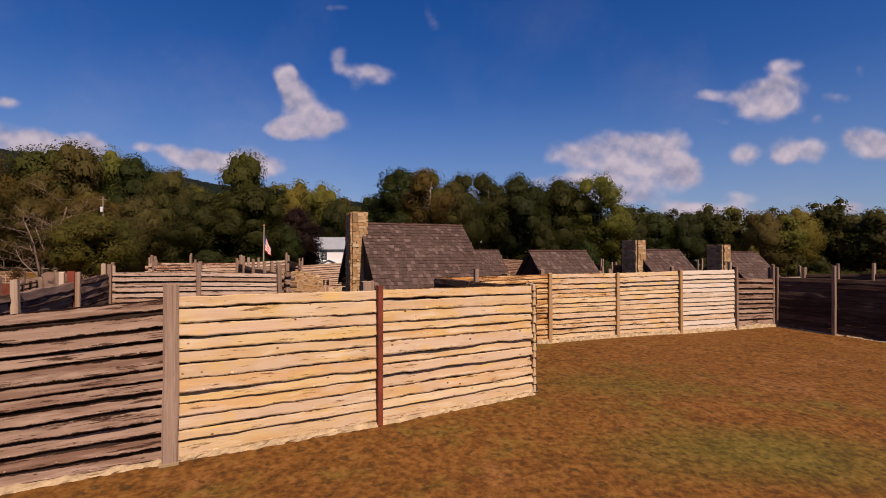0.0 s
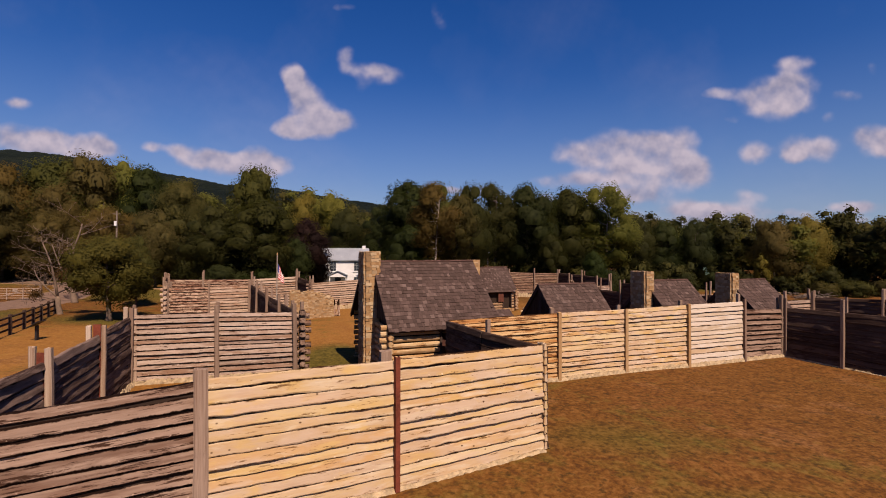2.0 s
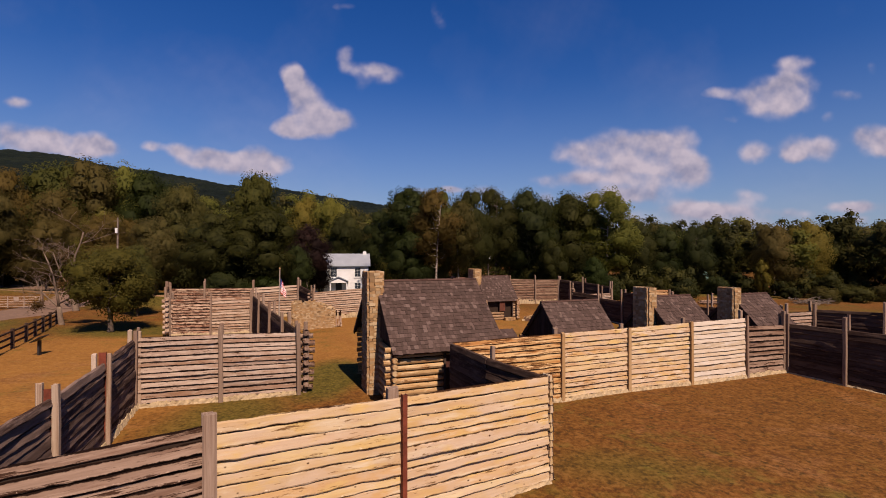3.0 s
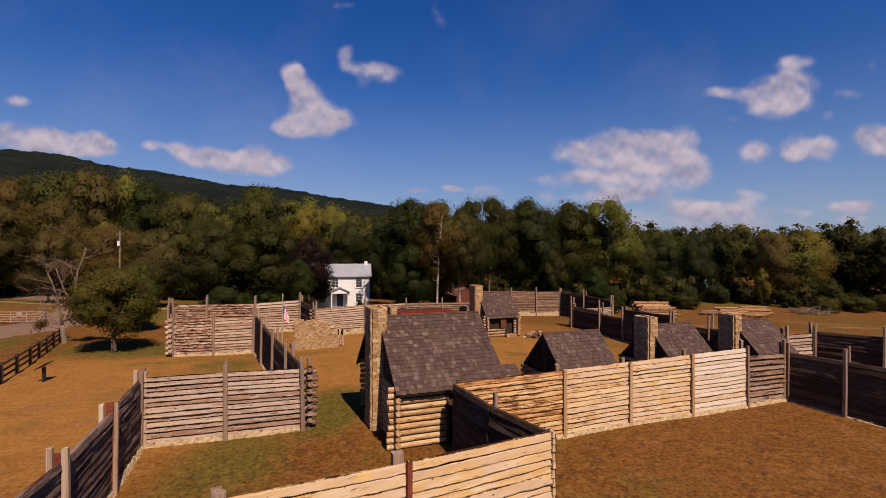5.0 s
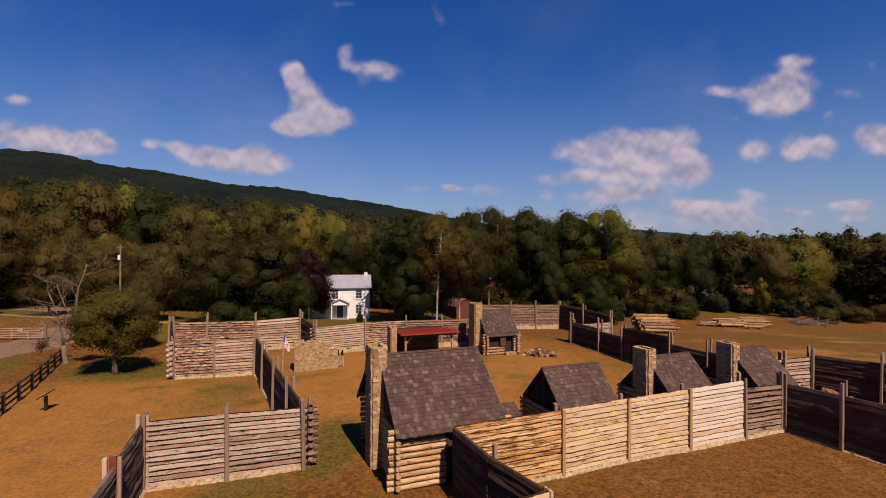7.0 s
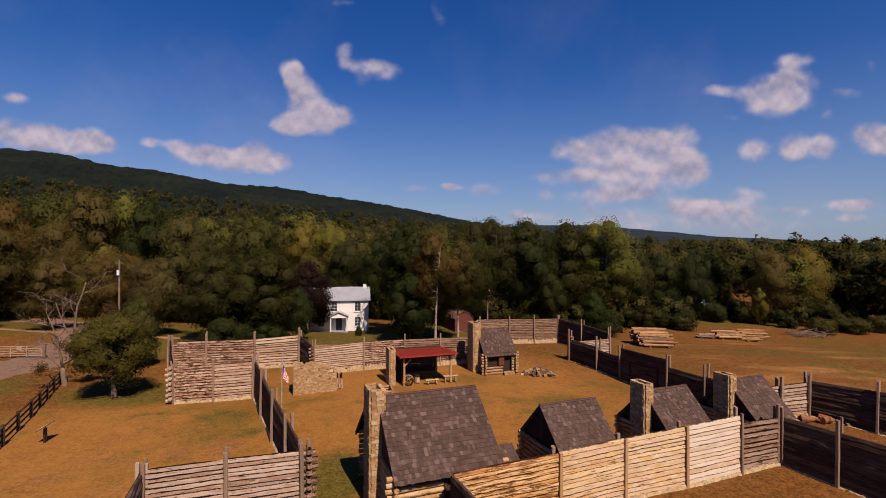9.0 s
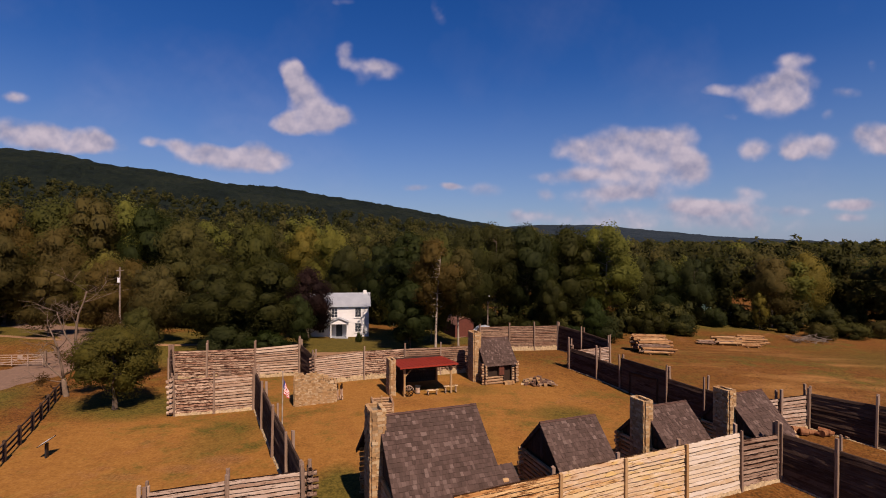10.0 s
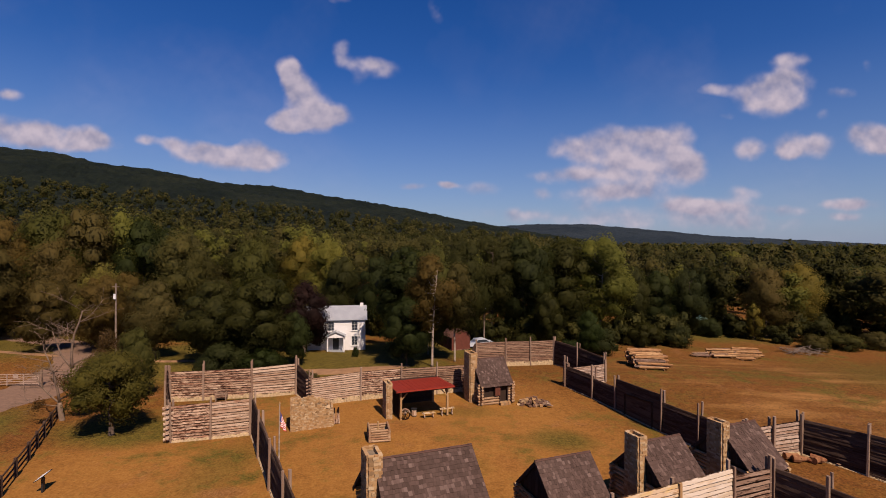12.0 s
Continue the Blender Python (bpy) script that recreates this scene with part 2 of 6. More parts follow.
        base = w.mix(w.calc("MULTIPLY", w.calc("MAXIMUM", low, high), 14.0, True), base, tuple(c * bark for c in dark))
    w.colour(base)
    w.bump(w.calc("ADD", grain, w.calc("MULTIPLY", crack, -0.8)), 0.5, 0.02)
    return w.m


UP = (6.0, 6.0, 1.0)
NEW_TONES = [(0.0, (0.34, 0.235, 0.145)), (0.18, (0.42, 0.31, 0.145)), (0.36, (0.40, 0.30, 0.22)), (0.54, (0.37, 0.205, 0.060)), (0.7, (0.43, 0.345, 0.20)), (0.85, (0.36, 0.265, 0.19)), (1.0, (0.41, 0.275, 0.105))]
FRESH = wood("fresh_split_wood", (0.435, 0.357, 0.248), (0.365, 0.265, 0.152), (0.070, 0.031, 0.013), (0.348, 0.217, 0.091), 0.16, (2.0, 1.2, 0.8), knots=1.0, streaks=0.6, edge=0.05, bark=0.45, soft=0.8, stain=0.25, tones=NEW_TONES)
STAINED = wood("stained_split_wood", (0.47, 0.335, 0.18), (0.38, 0.225, 0.085), (0.06, 0.025, 0.010), (0.28, 0.12, 0.036), 0.25, (2.2, 1.2, 0.9), knots=1.0, streaks=1.0, edge=0.11, bark=0.45, soft=0.5, stain=1.05)
TAN_WOOD = wood("tan_split_wood", (0.442, 0.340, 0.216), (0.359, 0.244, 0.124), (0.074, 0.033, 0.015), (0.304, 0.166, 0.064), 0.2, (2.2, 1.2, 0.9), knots=1.0, streaks=0.85, edge=0.09, bark=0.45, soft=0.6, stain=0.5, tones=NEW_TONES)
PALE = wood("pale_split_wood", (0.459, 0.387, 0.297), (0.387, 0.288, 0.180), (0.081, 0.041, 0.020), (0.333, 0.198, 0.090), 0.2, (2.4, 1.2, 0.9), knots=0.9, streaks=0.7, edge=0.08, bark=0.45, soft=0.6, stain=0.35, tones=NEW_TONES)
BLEACHED = wood("bleached_split_wood", (0.448, 0.400, 0.344), (0.384, 0.304, 0.212), (0.096, 0.052, 0.028), (0.344, 0.232, 0.128), 0.15, (2.4, 1.2, 0.9), knots=0.7, streaks=0.5, edge=0.055, bark=0.5, soft=0.7)
WEATHERED = wood("weathered_wood", (0.27, 0.193, 0.145), (0.150, 0.097, 0.070), (0.017, 0.008, 0.005), (0.105, 0.055, 0.035), 0.45, (1.6, 1.4, 1.1), streaks=0.9, edge=0.15, bark=0.5, stain=0.7)
GREY_WOOD = wood("grey_wood", (0.406, 0.313, 0.234), (0.264, 0.181, 0.125), (0.032, 0.016, 0.010), (0.185, 0.093, 0.051), 0.35, streaks=0.8, edge=0.10, bark=0.5, stain=0.4)
BROWN_GREY = wood("grey_brown_wood", (0.36, 0.285, 0.228), (0.225, 0.162, 0.126), (0.020, 0.010, 0.007), (0.17, 0.09, 0.05), 0.4, streaks=0.7, edge=0.13, bark=0.5, stain=0.35)
PATCHY = wood("barky_pale_wood", (0.425, 0.316, 0.226), (0.271, 0.176, 0.122), (0.029, 0.014, 0.010), (0.181, 0.079, 0.045), 0.5, streaks=0.9, edge=0.14, bark=0.45, stain=1.15)
BROWN_WOOD = wood("brown_old_wood", (0.240, 0.160, 0.108), (0.136, 0.084, 0.058), (0.022, 0.011, 0.008), (0.104, 0.053, 0.034), 0.45, edge=0.12, bark=0.5, stain=0.5)
# the walls' shade is put into this dark colour; the rail fence is dark itself
OLD_AND_SHADED = wood("shade_dark_old_wood", (0.094, 0.064, 0.048), (0.042, 0.027, 0.020), (0.011, 0.006, 0.005), (0.032, 0.018, 0.013), 0.5)
BLACK_ROUND = wood("dark_round_wood", (0.200, 0.140, 0.112), (0.044, 0.027, 0.022), (0.010, 0.006, 0.004), (0.029, 0.016, 0.012), 0.5, streaks=0.8)
POST_WOOD = wood("post_wood", (0.272, 0.200, 0.152), (0.168, 0.116, 0.084), (0.040, 0.024, 0.017), (0.128, 0.075, 0.050), 0.4, UP)
POST_GREY = wood("bleached_post_wood", (0.430, 0.340, 0.265), (0.300, 0.225, 0.165), (0.060, 0.036, 0.024), (0.190, 0.115, 0.070), 0.35, UP)
POST_PALE = wood("pale_post_wood", (0.328, 0.224, 0.120), (0.264, 0.160, 0.072), (0.152, 0.080, 0.036), (0.248, 0.132, 0.048), 0.2, UP)
CABIN_LOG = wood("cabin_log", (0.43, 0.33, 0.20), (0.31, 0.19, 0.085), (0.04, 0.016, 0.006), (0.27, 0.13, 0.04), 0.35, stain=0.4)
PALE_CABIN = wood("pale_cabin_log", (0.377, 0.271, 0.172), (0.238, 0.148, 0.082), (0.041, 0.021, 0.011), (0.164, 0.077, 0.039), 0.45)
LOG_PALE = wood("cut_log", (0.352, 0.232, 0.120), (0.232, 0.124, 0.054), (0.036, 0.016, 0.008), (0.176, 0.080, 0.034), 0.5, stain=0.6)
DARK_BOARD = wood("dark_board", (0.06, 0.043, 0.035), (0.036, 0.025, 0.020), (0.012, 0.008, 0.006), (0.03, 0.019, 0.014), 0.4, (7, 7, 1.5))


def plain(name, colour, rough=0.7, metal=0.0, vary=0.25, scale=3.0, bump=0.3):
    p = Mat(name, rough, metal)
    n = p.noise(p.coords("World"), scale, 5.0)
    f = p.noise(p.coords("World"), scale * 9, 3.0)
    p.colour(p.ramp(p.calc("ADD", p.calc("MULTIPLY", n, 0.7), p.calc("MULTIPLY", f, 0.3)), [(0.3, tuple(c * (1 - vary) for c in colour)), (0.7, tuple(min(1, c * (1 + vary)) for c in colour))]))
    p.bump(f, bump, 0.01)
    return p.m


RUST = plain("rusty_steel", (0.150, 0.036, 0.018), 0.75, 0.3, 0.5)
RED_ROOF = plain("red_metal_roof", (0.185, 0.022, 0.011), 0.42, 0.0, 0.18, 1.2, 0.1)
WHITE_PAINT = plain("white_paint", (0.562, 0.569, 0.576), 0.6, 0, 0.05, 2.0, 0.1)
TIN = plain("grey_metal_roof", (0.285, 0.310, 0.341), 0.4, 0.3, 0.12, 1.0, 0.1)
BARN_RED = plain("red_brown_siding", (0.084, 0.023, 0.014), 0.8, 0, 0.25)
DOOR_BROWN = plain("dark_door_wood", (0.059, 0.021, 0.014), 0.8, 0, 0.3)
DOOR_RED = plain("red_brown_boards", (0.085, 0.026, 0.014), 0.8, 0, 0.3)
BLACK_IRON = plain("black_iron", (0.03, 0.03, 0.032), 0.55, 0.6, 0.3)
GLASS = plain("dark_window_glass", (0.025, 0.032, 0.042), 0.12, 0, 0.1, 1.0, 0.0)
MORTAR = plain("mortar", (0.144, 0.115, 0.082), 0.95, 0, 0.25, 6.0)
BARK = plain("bark", (0.077, 0.056, 0.042), 0.95, 0, 0.45, 4.0, 0.8)
PALE_BARK = plain("pale_bark", (0.247, 0.203, 0.165), 0.9, 0, 0.4, 3.0, 0.8)
GREY_BARK = plain("grey_bark", (0.150, 0.116, 0.090), 0.9, 0, 0.4, 3.0, 0.8)
DEAD_BARK = plain("dead_bark", (0.125, 0.088, 0.062), 0.9, 0, 0.4, 3.0, 0.8)
# near-black put in for the shade of gaps and insides; also door joints
DEEP = plain("shade_joint_dark", (0.022, 0.012, 0.007), 0.95, 0, 0.2)


def stone_mat(name, a, b, c):
    s = Mat(name, 0.9, spec=0.2)
    v = s.coords("Object", (1, 1, 1), True)
    pick = s.calc("FRACT", s.calc("ADD", s.random(), s.calc("MULTIPLY", s.island(), 3.7)))
    base = s.ramp(pick, [(0.0, a), (0.45, b), (0.8, c), (1.0, tuple(x * 0.55 for x in b))])
    n = s.noise(v, 9.0, 6.0, 0.65)
    base = s.mix(s.calc("MULTIPLY", n, 0.55), base, tuple(x * 0.5 for x in b))
    s.colour(base)
    s.bump(n, 0.3, 0.006)
    return s.m


STONE = stone_mat("tan_fieldstone", (0.384, 0.254, 0.125), (0.278, 0.158, 0.068), (0.451, 0.346, 0.211))
BROWN_STONE = stone_mat("brown_stone", (0.15, 0.085, 0.055), (0.11, 0.06, 0.038), (0.20, 0.13, 0.085))
FOOTING = plain("limestone_rubble", (0.295, 0.222, 0.130), 0.95, 0, 0.45, 6.0, 0.4)
LIME = stone_mat("pale_limestone", (0.40, 0.295, 0.165), (0.33, 0.23, 0.12), (0.45, 0.35, 0.215))


def shingle_mat():
    s = Mat("wood_shingle", 0.85, spec=0.2)
    pick = s.calc("FRACT", s.calc("ADD", s.calc("MULTIPLY", s.random(), 5.3), s.island()))
    base = s.ramp(pick, [(0.0, (0.038, 0.023, 0.018)), (0.4, (0.053, 0.033, 0.026)), (0.75, (0.068, 0.042, 0.034)), (0.9, (0.090, 0.059, 0.049)), (1.0, (0.127, 0.088, 0.075))])
    n = s.noise(s.coords("World", (5, 5, 5)), 2.0, 6.0, 0.7)
    big = s.noise(s.coords("World"), 0.5, 3.0)
    base = s.mix(s.calc("MULTIPLY", n, 0.35), base, (0.023, 0.014, 0.011))
    base = s.mix(s.calc("MULTIPLY", s.calc("SUBTRACT", big, 0.45), 1.2, True), base, (0.079, 0.053, 0.044))
    s.colour(base)
    s.bump(n, 0.6, 0.015)
    return s.m


SHINGLE = shingle_mat()
RIDGE_BOARD = plain("ridge_board", (0.060, 0.030, 0.022), 0.85, 0, 0.3, 2.0, 0.4)


def grass_mat():
    """Mown grass burnt by a dry summer: straw and rust tones, green where it keeps damp, worn earth, small dark tufts."""
    s = Mat("dry_grass", 0.95, spec=0.1)
    p = s.coords("World")
    big = s.noise(p, 0.075, 5.0, 0.6)
    mid = s.noise(p, 0.42, 5.0, 0.65)
    clump = s.noise(p, 1.9, 4.0, 0.65)
    fine = s.noise(p, 6.5, 3.0, 0.6)
    swath = s.noise(s.coords("World", (0.07, 0.30, 1.0)), 1.0, 5.0, 0.6)
    tone = s.calc("ADD", s.calc("MULTIPLY", clump, 0.36), s.calc("MULTIPLY", fine, 0.64))
    straw = s.ramp(tone, [(0.39, (0.062, 0.025, 0.006)), (0.495, (0.105, 0.044, 0.008)), (0.61, (0.150, 0.067, 0.016))])
    green = s.ramp(tone, [(0.39, (0.042, 0.034, 0.006)), (0.495, (0.072, 0.056, 0.009)), (0.61, (0.106, 0.077, 0.015))])
    fac = s.calc("ADD", s.calc("MULTIPLY", s.calc("SUBTRACT", big, 0.505), 4.0), s.calc("ADD", s.calc("MULTIPLY", s.calc("SUBTRACT", mid, 0.50), 3.4), s.calc("MULTIPLY", s.calc("SUBTRACT", clump, 0.5), 1.6)), True)
    axis = s.node("ShaderNodeSeparateXYZ")
    s.plug(p, axis.inputs[0])

    def within(cx, cy, rx, ry, most, edge=0.55):
        dx = s.calc("POWER", s.calc("ABSOLUTE", s.calc("DIVIDE", s.calc("SUBTRACT", axis.outputs[0], float(cx)), float(rx))), 2.0)
        dy = s.calc("POWER", s.calc("ABSOLUTE", s.calc("DIVIDE", s.calc("SUBTRACT", axis.outputs[1], float(cy)), float(ry))), 2.0)
        return s.calc("MULTIPLY", s.calc("SUBTRACT", s.calc("ADD", mid, edge), s.calc("ADD", dx, dy)), float(most), True)

    dry = s.calc("MAXIMUM", within(-4, 40, 27, 20, 1.3, 0.5), within(-20, 27, 15, 16, 1.4, 0.5))
    straw = s.mix(dry, straw, s.ramp(tone, [(0.30, (0.140, 0.062, 0.013)), (0.495, (0.200, 0.092, 0.020)), (0.72, (0.265, 0.132, 0.033))]))
    lit = s.calc("MULTIPLY", s.calc("MULTIPLY", s.calc("SUBTRACT", swath, 0.50), 5.0, True), within(38, 56, 26, 20, 1.6))
    straw = s.mix(s.calc("MULTIPLY", lit, 0.55), straw, (0.303, 0.159, 0.050))
    rust = s.calc("MULTIPLY", s.calc("SUBTRACT", s.noise(p, 0.17, 4.0, 0.6), 0.52), 5.0, True)
    straw = s.mix(s.calc("MULTIPLY", rust, 0.5), straw, s.ramp(tone, [(0.39, (0.076, 0.025, 0.007)), (0.61, (0.165, 0.063, 0.017))]))
    for spot in ((-14, 63, 18, 10, 1.6), (-36, 60, 16, 10, 1.4), (-27, 39, 7, 4.5, 1.2), (-6.6, 24.0, 2.2, 4.5, 1.4), (5.6, 15.0, 3.6, 1.6, 0.55), (7.0, 10.5, 4.2, 1.7, 0.8), (-16, 33, 3, 6, 0.6), (12, 70, 14, 5, 0.9), (-9, 71, 10, 9, 1.5), (-1, 75, 9, 9, 1.5), (-40, 36, 5, 9, 1.2), (62, 62, 16, 15, 0.7), (9, 38, 3.5, 3.0, 0.9), (-1.5, 33, 5.0, 2.2, 0.6), (-9, 18, 2.6, 4.5, 0.9), (1.5, 44.5, 4.0, 2.0, 0.5), (-66, 68, 26, 13, 1.5), (-34, 68, 12, 8, 1.5), (50, 100, 26, 15, 1.5), (-45, 84, 30, 12, 1.5)):
        fac = s.calc("MAXIMUM", fac, within(*spot))
    base = s.mix(fac, straw, green)
    bare = s.noise(p, 0.30, 5.0, 0.65)
    earth = s.calc("MULTIPLY", s.calc("SUBTRACT", s.calc("SUBTRACT", bare, s.calc("MULTIPLY", fac, 0.1)), 0.555), 6.0, True)
    earth = s.calc("MAXIMUM", earth, s.calc("MAXIMUM", within(-14.2, 28.7, 2.2, 1.1, 1.1, 0.3), s.calc("MAXIMUM", within(-16.4, 27.5, 2.3, 0.9, 1.0, 0.2), within(-18.8, 26.3, 2.2, 0.8, 0.9, 0.1))))
    base = s.mix(s.calc("MULTIPLY", earth, 0.8), base, s.ramp(tone, [(0.42, (0.120, 0.051, 0.016)), (0.61, (0.227, 0.110, 0.043))]))
    tuft = s.noise(p, 4.2, 4.0, 0.62)
    base = s.mix(s.calc("MULTIPLY", s.calc("MULTIPLY", s.calc("SUBTRACT", tuft, 0.55), 9.0, True), s.calc("SUBTRACT", 0.75, s.calc("MULTIPLY", dry, 0.6))), base, (0.032, 0.019, 0.005))
    s.colour(base)
    s.bump(s.calc("ADD", s.calc("MULTIPLY", fine, 0.6), s.calc("MULTIPLY", clump, 1.2)), 0.8, 0.045)
    return s.m


GRASS = grass_mat()
DIRT = plain("dirt", (0.185, 0.105, 0.052), 0.95, 0, 0.35, 1.2, 0.6)
GRAVEL = plain("gravel", (0.132, 0.082, 0.055), 0.95, 0, 0.25, 2.5, 0.6)


def leaf_mat(name, dark, mid, light, accent=None):
    s = Mat(name, 0.75, spec=0.15)
    tree = s.random()
    isl = s.island()
    n = s.noise(s.coords("World"), 0.25, 3.0)
    f = s.calc("ADD", s.calc("MULTIPLY", isl, 0.28), s.calc("MULTIPLY", n, 0.72))
    base = s.ramp(f, [(0.2, dark), (0.5, mid), (0.8, light)])
    tint = s.ramp(tree, [(0.0, (0.75, 0.95, 0.6)), (0.4, (1.0, 1.0, 1.0)), (0.75, (1.25, 1.02, 0.8)), (1.0, accent or (1.1, 1.1, 0.9))])
    base = s.mix(1.0, base, tint, "MULTIPLY")
    s.colour(base)
    thin = s.node("ShaderNodeBsdfTranslucent")
    s.plug(base, thin.inputs[0])
    both = s.node("ShaderNodeMixShader")
    both.inputs[0].default_value = 0.55
    s.plug(s.b.outputs[0], both.inputs[1])
    s.plug(thin.outputs[0], both.inputs[2])
    s.plug(both.outputs[0], s.t.nodes["Material Output"].inputs[0])
    return s.m


LEAF = leaf_mat("leaf_green", (0.020, 0.028, 0.008), (0.029, 0.036, 0.009), (0.044, 0.051, 0.013), (1.2, 1.05, 0.8))
LEAF_YELLOW = leaf_mat("leaf_yellow_green", (0.074, 0.077, 0.014), (0.115, 0.111, 0.022), (0.157, 0.142, 0.028))
LEAF_OLIVE = leaf_mat("leaf_olive_brown", (0.055, 0.050, 0.015), (0.077, 0.065, 0.018), (0.107, 0.083, 0.024), (1.2, 1.0, 0.8))
LEAF_MAROON = leaf_mat("leaf_maroon", (0.009, 0.005, 0.005), (0.019, 0.009, 0.008), (0.038, 0.017, 0.014))
LEAF_BROWN = leaf_mat("leaf_brown", (0.055, 0.036, 0.012), (0.085, 0.054, 0.018), (0.125, 0.078, 0.026))
LEAF_APPLE = leaf_mat("leaf_apple", (0.045, 0.045, 0.010), (0.072, 0.068, 0.013), (0.105, 0.092, 0.018))

# ---- shapes ----


def ease(k):
    k = min(1.0, max(0.0, k))
    return k * k * (3 - 2 * k)


def hollow(x, y):
    """The shallow hollow in the back left of the yard."""
    return 0.70 * ease((-6 - x) / 14) * ease((y - 16) / 22) * (1 - ease((y - 51) / 9))


def gz(x, y):
    """The height of the ground: it falls gently to the right and away beyond the fort."""
    return -0.0683 + -0.02473 * min(60, max(-60, x)) + 0.01597 * min(110, max(-20, y)) - 0.35 * ease((y - 34) / 14) - 1.0 * ease((y - 58) / 16) - 0.36 * ease((14.5 - y) / 8) - hollow(x, y)


def mesh(verts, faces, mat, smooth=False, name="mesh"):
    me = bpy.data.meshes.new(name)
    me.from_pydata([tuple(v) for v in verts], [], faces)
    me.materials.append(mat)
    if smooth:
        me.shade_smooth()
    me.update()
    return me


def part(name, me, parent, m=None, label="", kind=""):
    ob = new(name, me)
    ob.parent = parent
    if m is not None:
        ob.matrix_basis = m
    return tagged(ob, label, "", "", kind)


def thing(name, m, label, category, group="", kind=""):
    ob = new(name)
    ob.matrix_basis = m
    ob.empty_display_size = 0.2
    return tagged(ob, label, category, group, kind)


class Soup:
    """Vertices and faces collected into one mesh."""

    def __init__(self):
        self.v, self.f = [], []

    def add(self, verts, faces):
        k = len(self.v)
        self.v += [tuple(v) for v in verts]
        self.f += [tuple(i + k for i in f) for f in faces]
        return self

    def box(self, x0, y0, z0, x1, y1, z1, m=None):
        vs = [Vector((x, y, z)) for x in (x0, x1) for y in (y0, y1) for z in (z0, z1)]
        if m is not None:
            vs = [m @ v for v in vs]
        return self.add(vs, [(0, 1, 3, 2), (4, 6, 7, 5), (0, 4, 5, 1), (2, 3, 7, 6), (0, 2, 6, 4), (1, 5, 7, 3)])

    def beam(self, a, b, w, h):
        """A squared timber from a to b."""
        a, b = Vector(a), Vector(b)
        d = b - a
        m = Matrix.Translation(a) @ d.to_track_quat("X", "Z").to_matrix().to_4x4()
        return self.box(0, -w / 2, -h / 2, d.length, w / 2, h / 2, m)

    def tube(self, pts, radii, n=7):
        rings = []
        for i, p in enumerate(pts):
            p = Vector(p)
            d = (Vector(pts[min(i + 1, len(pts) - 1)]) - Vector(pts[max(i - 1, 0)])).normalized()
            s = d.cross(Vector((0.31, 0.95, 0.05))).normalized()
            u = s.cross(d)
            rings.append([p + radii[i] * (math.cos(2 * math.pi * k / n) * s + math.sin(2 * math.pi * k / n) * u) for k in range(n)])
        vs = [v for r in rings for v in r]
        fs = [(i * n + k, i * n + (k + 1) % n, (i + 1) * n + (k + 1) % n, (i + 1) * n + k) for i in range(len(rings) - 1) for k in range(n)]
        fs += [tuple(reversed(range(n))), tuple(range(len(vs) - n, len(vs)))]
        return self.add(vs, fs)

    def rock(self, c, size, rng, wild=1.0):
        """A rough rounded block."""
        vs = []
        m = Euler((wild * rng.uniform(-0.2, 0.2), wild * rng.uniform(-0.2, 0.2), wild * rng.uniform(-0.3, 0.3))).to_matrix()
        low = 0.5 - 0.14 * wild
        for x in (-1, 1):
            for y in (-1, 1):
                for z in (-1, 1):
                    v = Vector((x * size[0] * rng.uniform(0.5 - 0.14 * max(0.5, wild), 0.5), y * size[1] * rng.uniform(low, 0.5), z * size[2] * rng.uniform(0.5 - 0.14 * max(0.5, wild), 0.5)))
                    vs.append(Vector(c) + m @ v)
        return self.add(vs, [(0, 1, 3, 2), (4, 6, 7, 5), (0, 4, 5, 1), (2, 3, 7, 6), (0, 2, 6, 4), (1, 5, 7, 3)])

    def done(self, mat, smooth=False, name="mesh"):
        return mesh(self.v, self.f, mat, smooth, name)


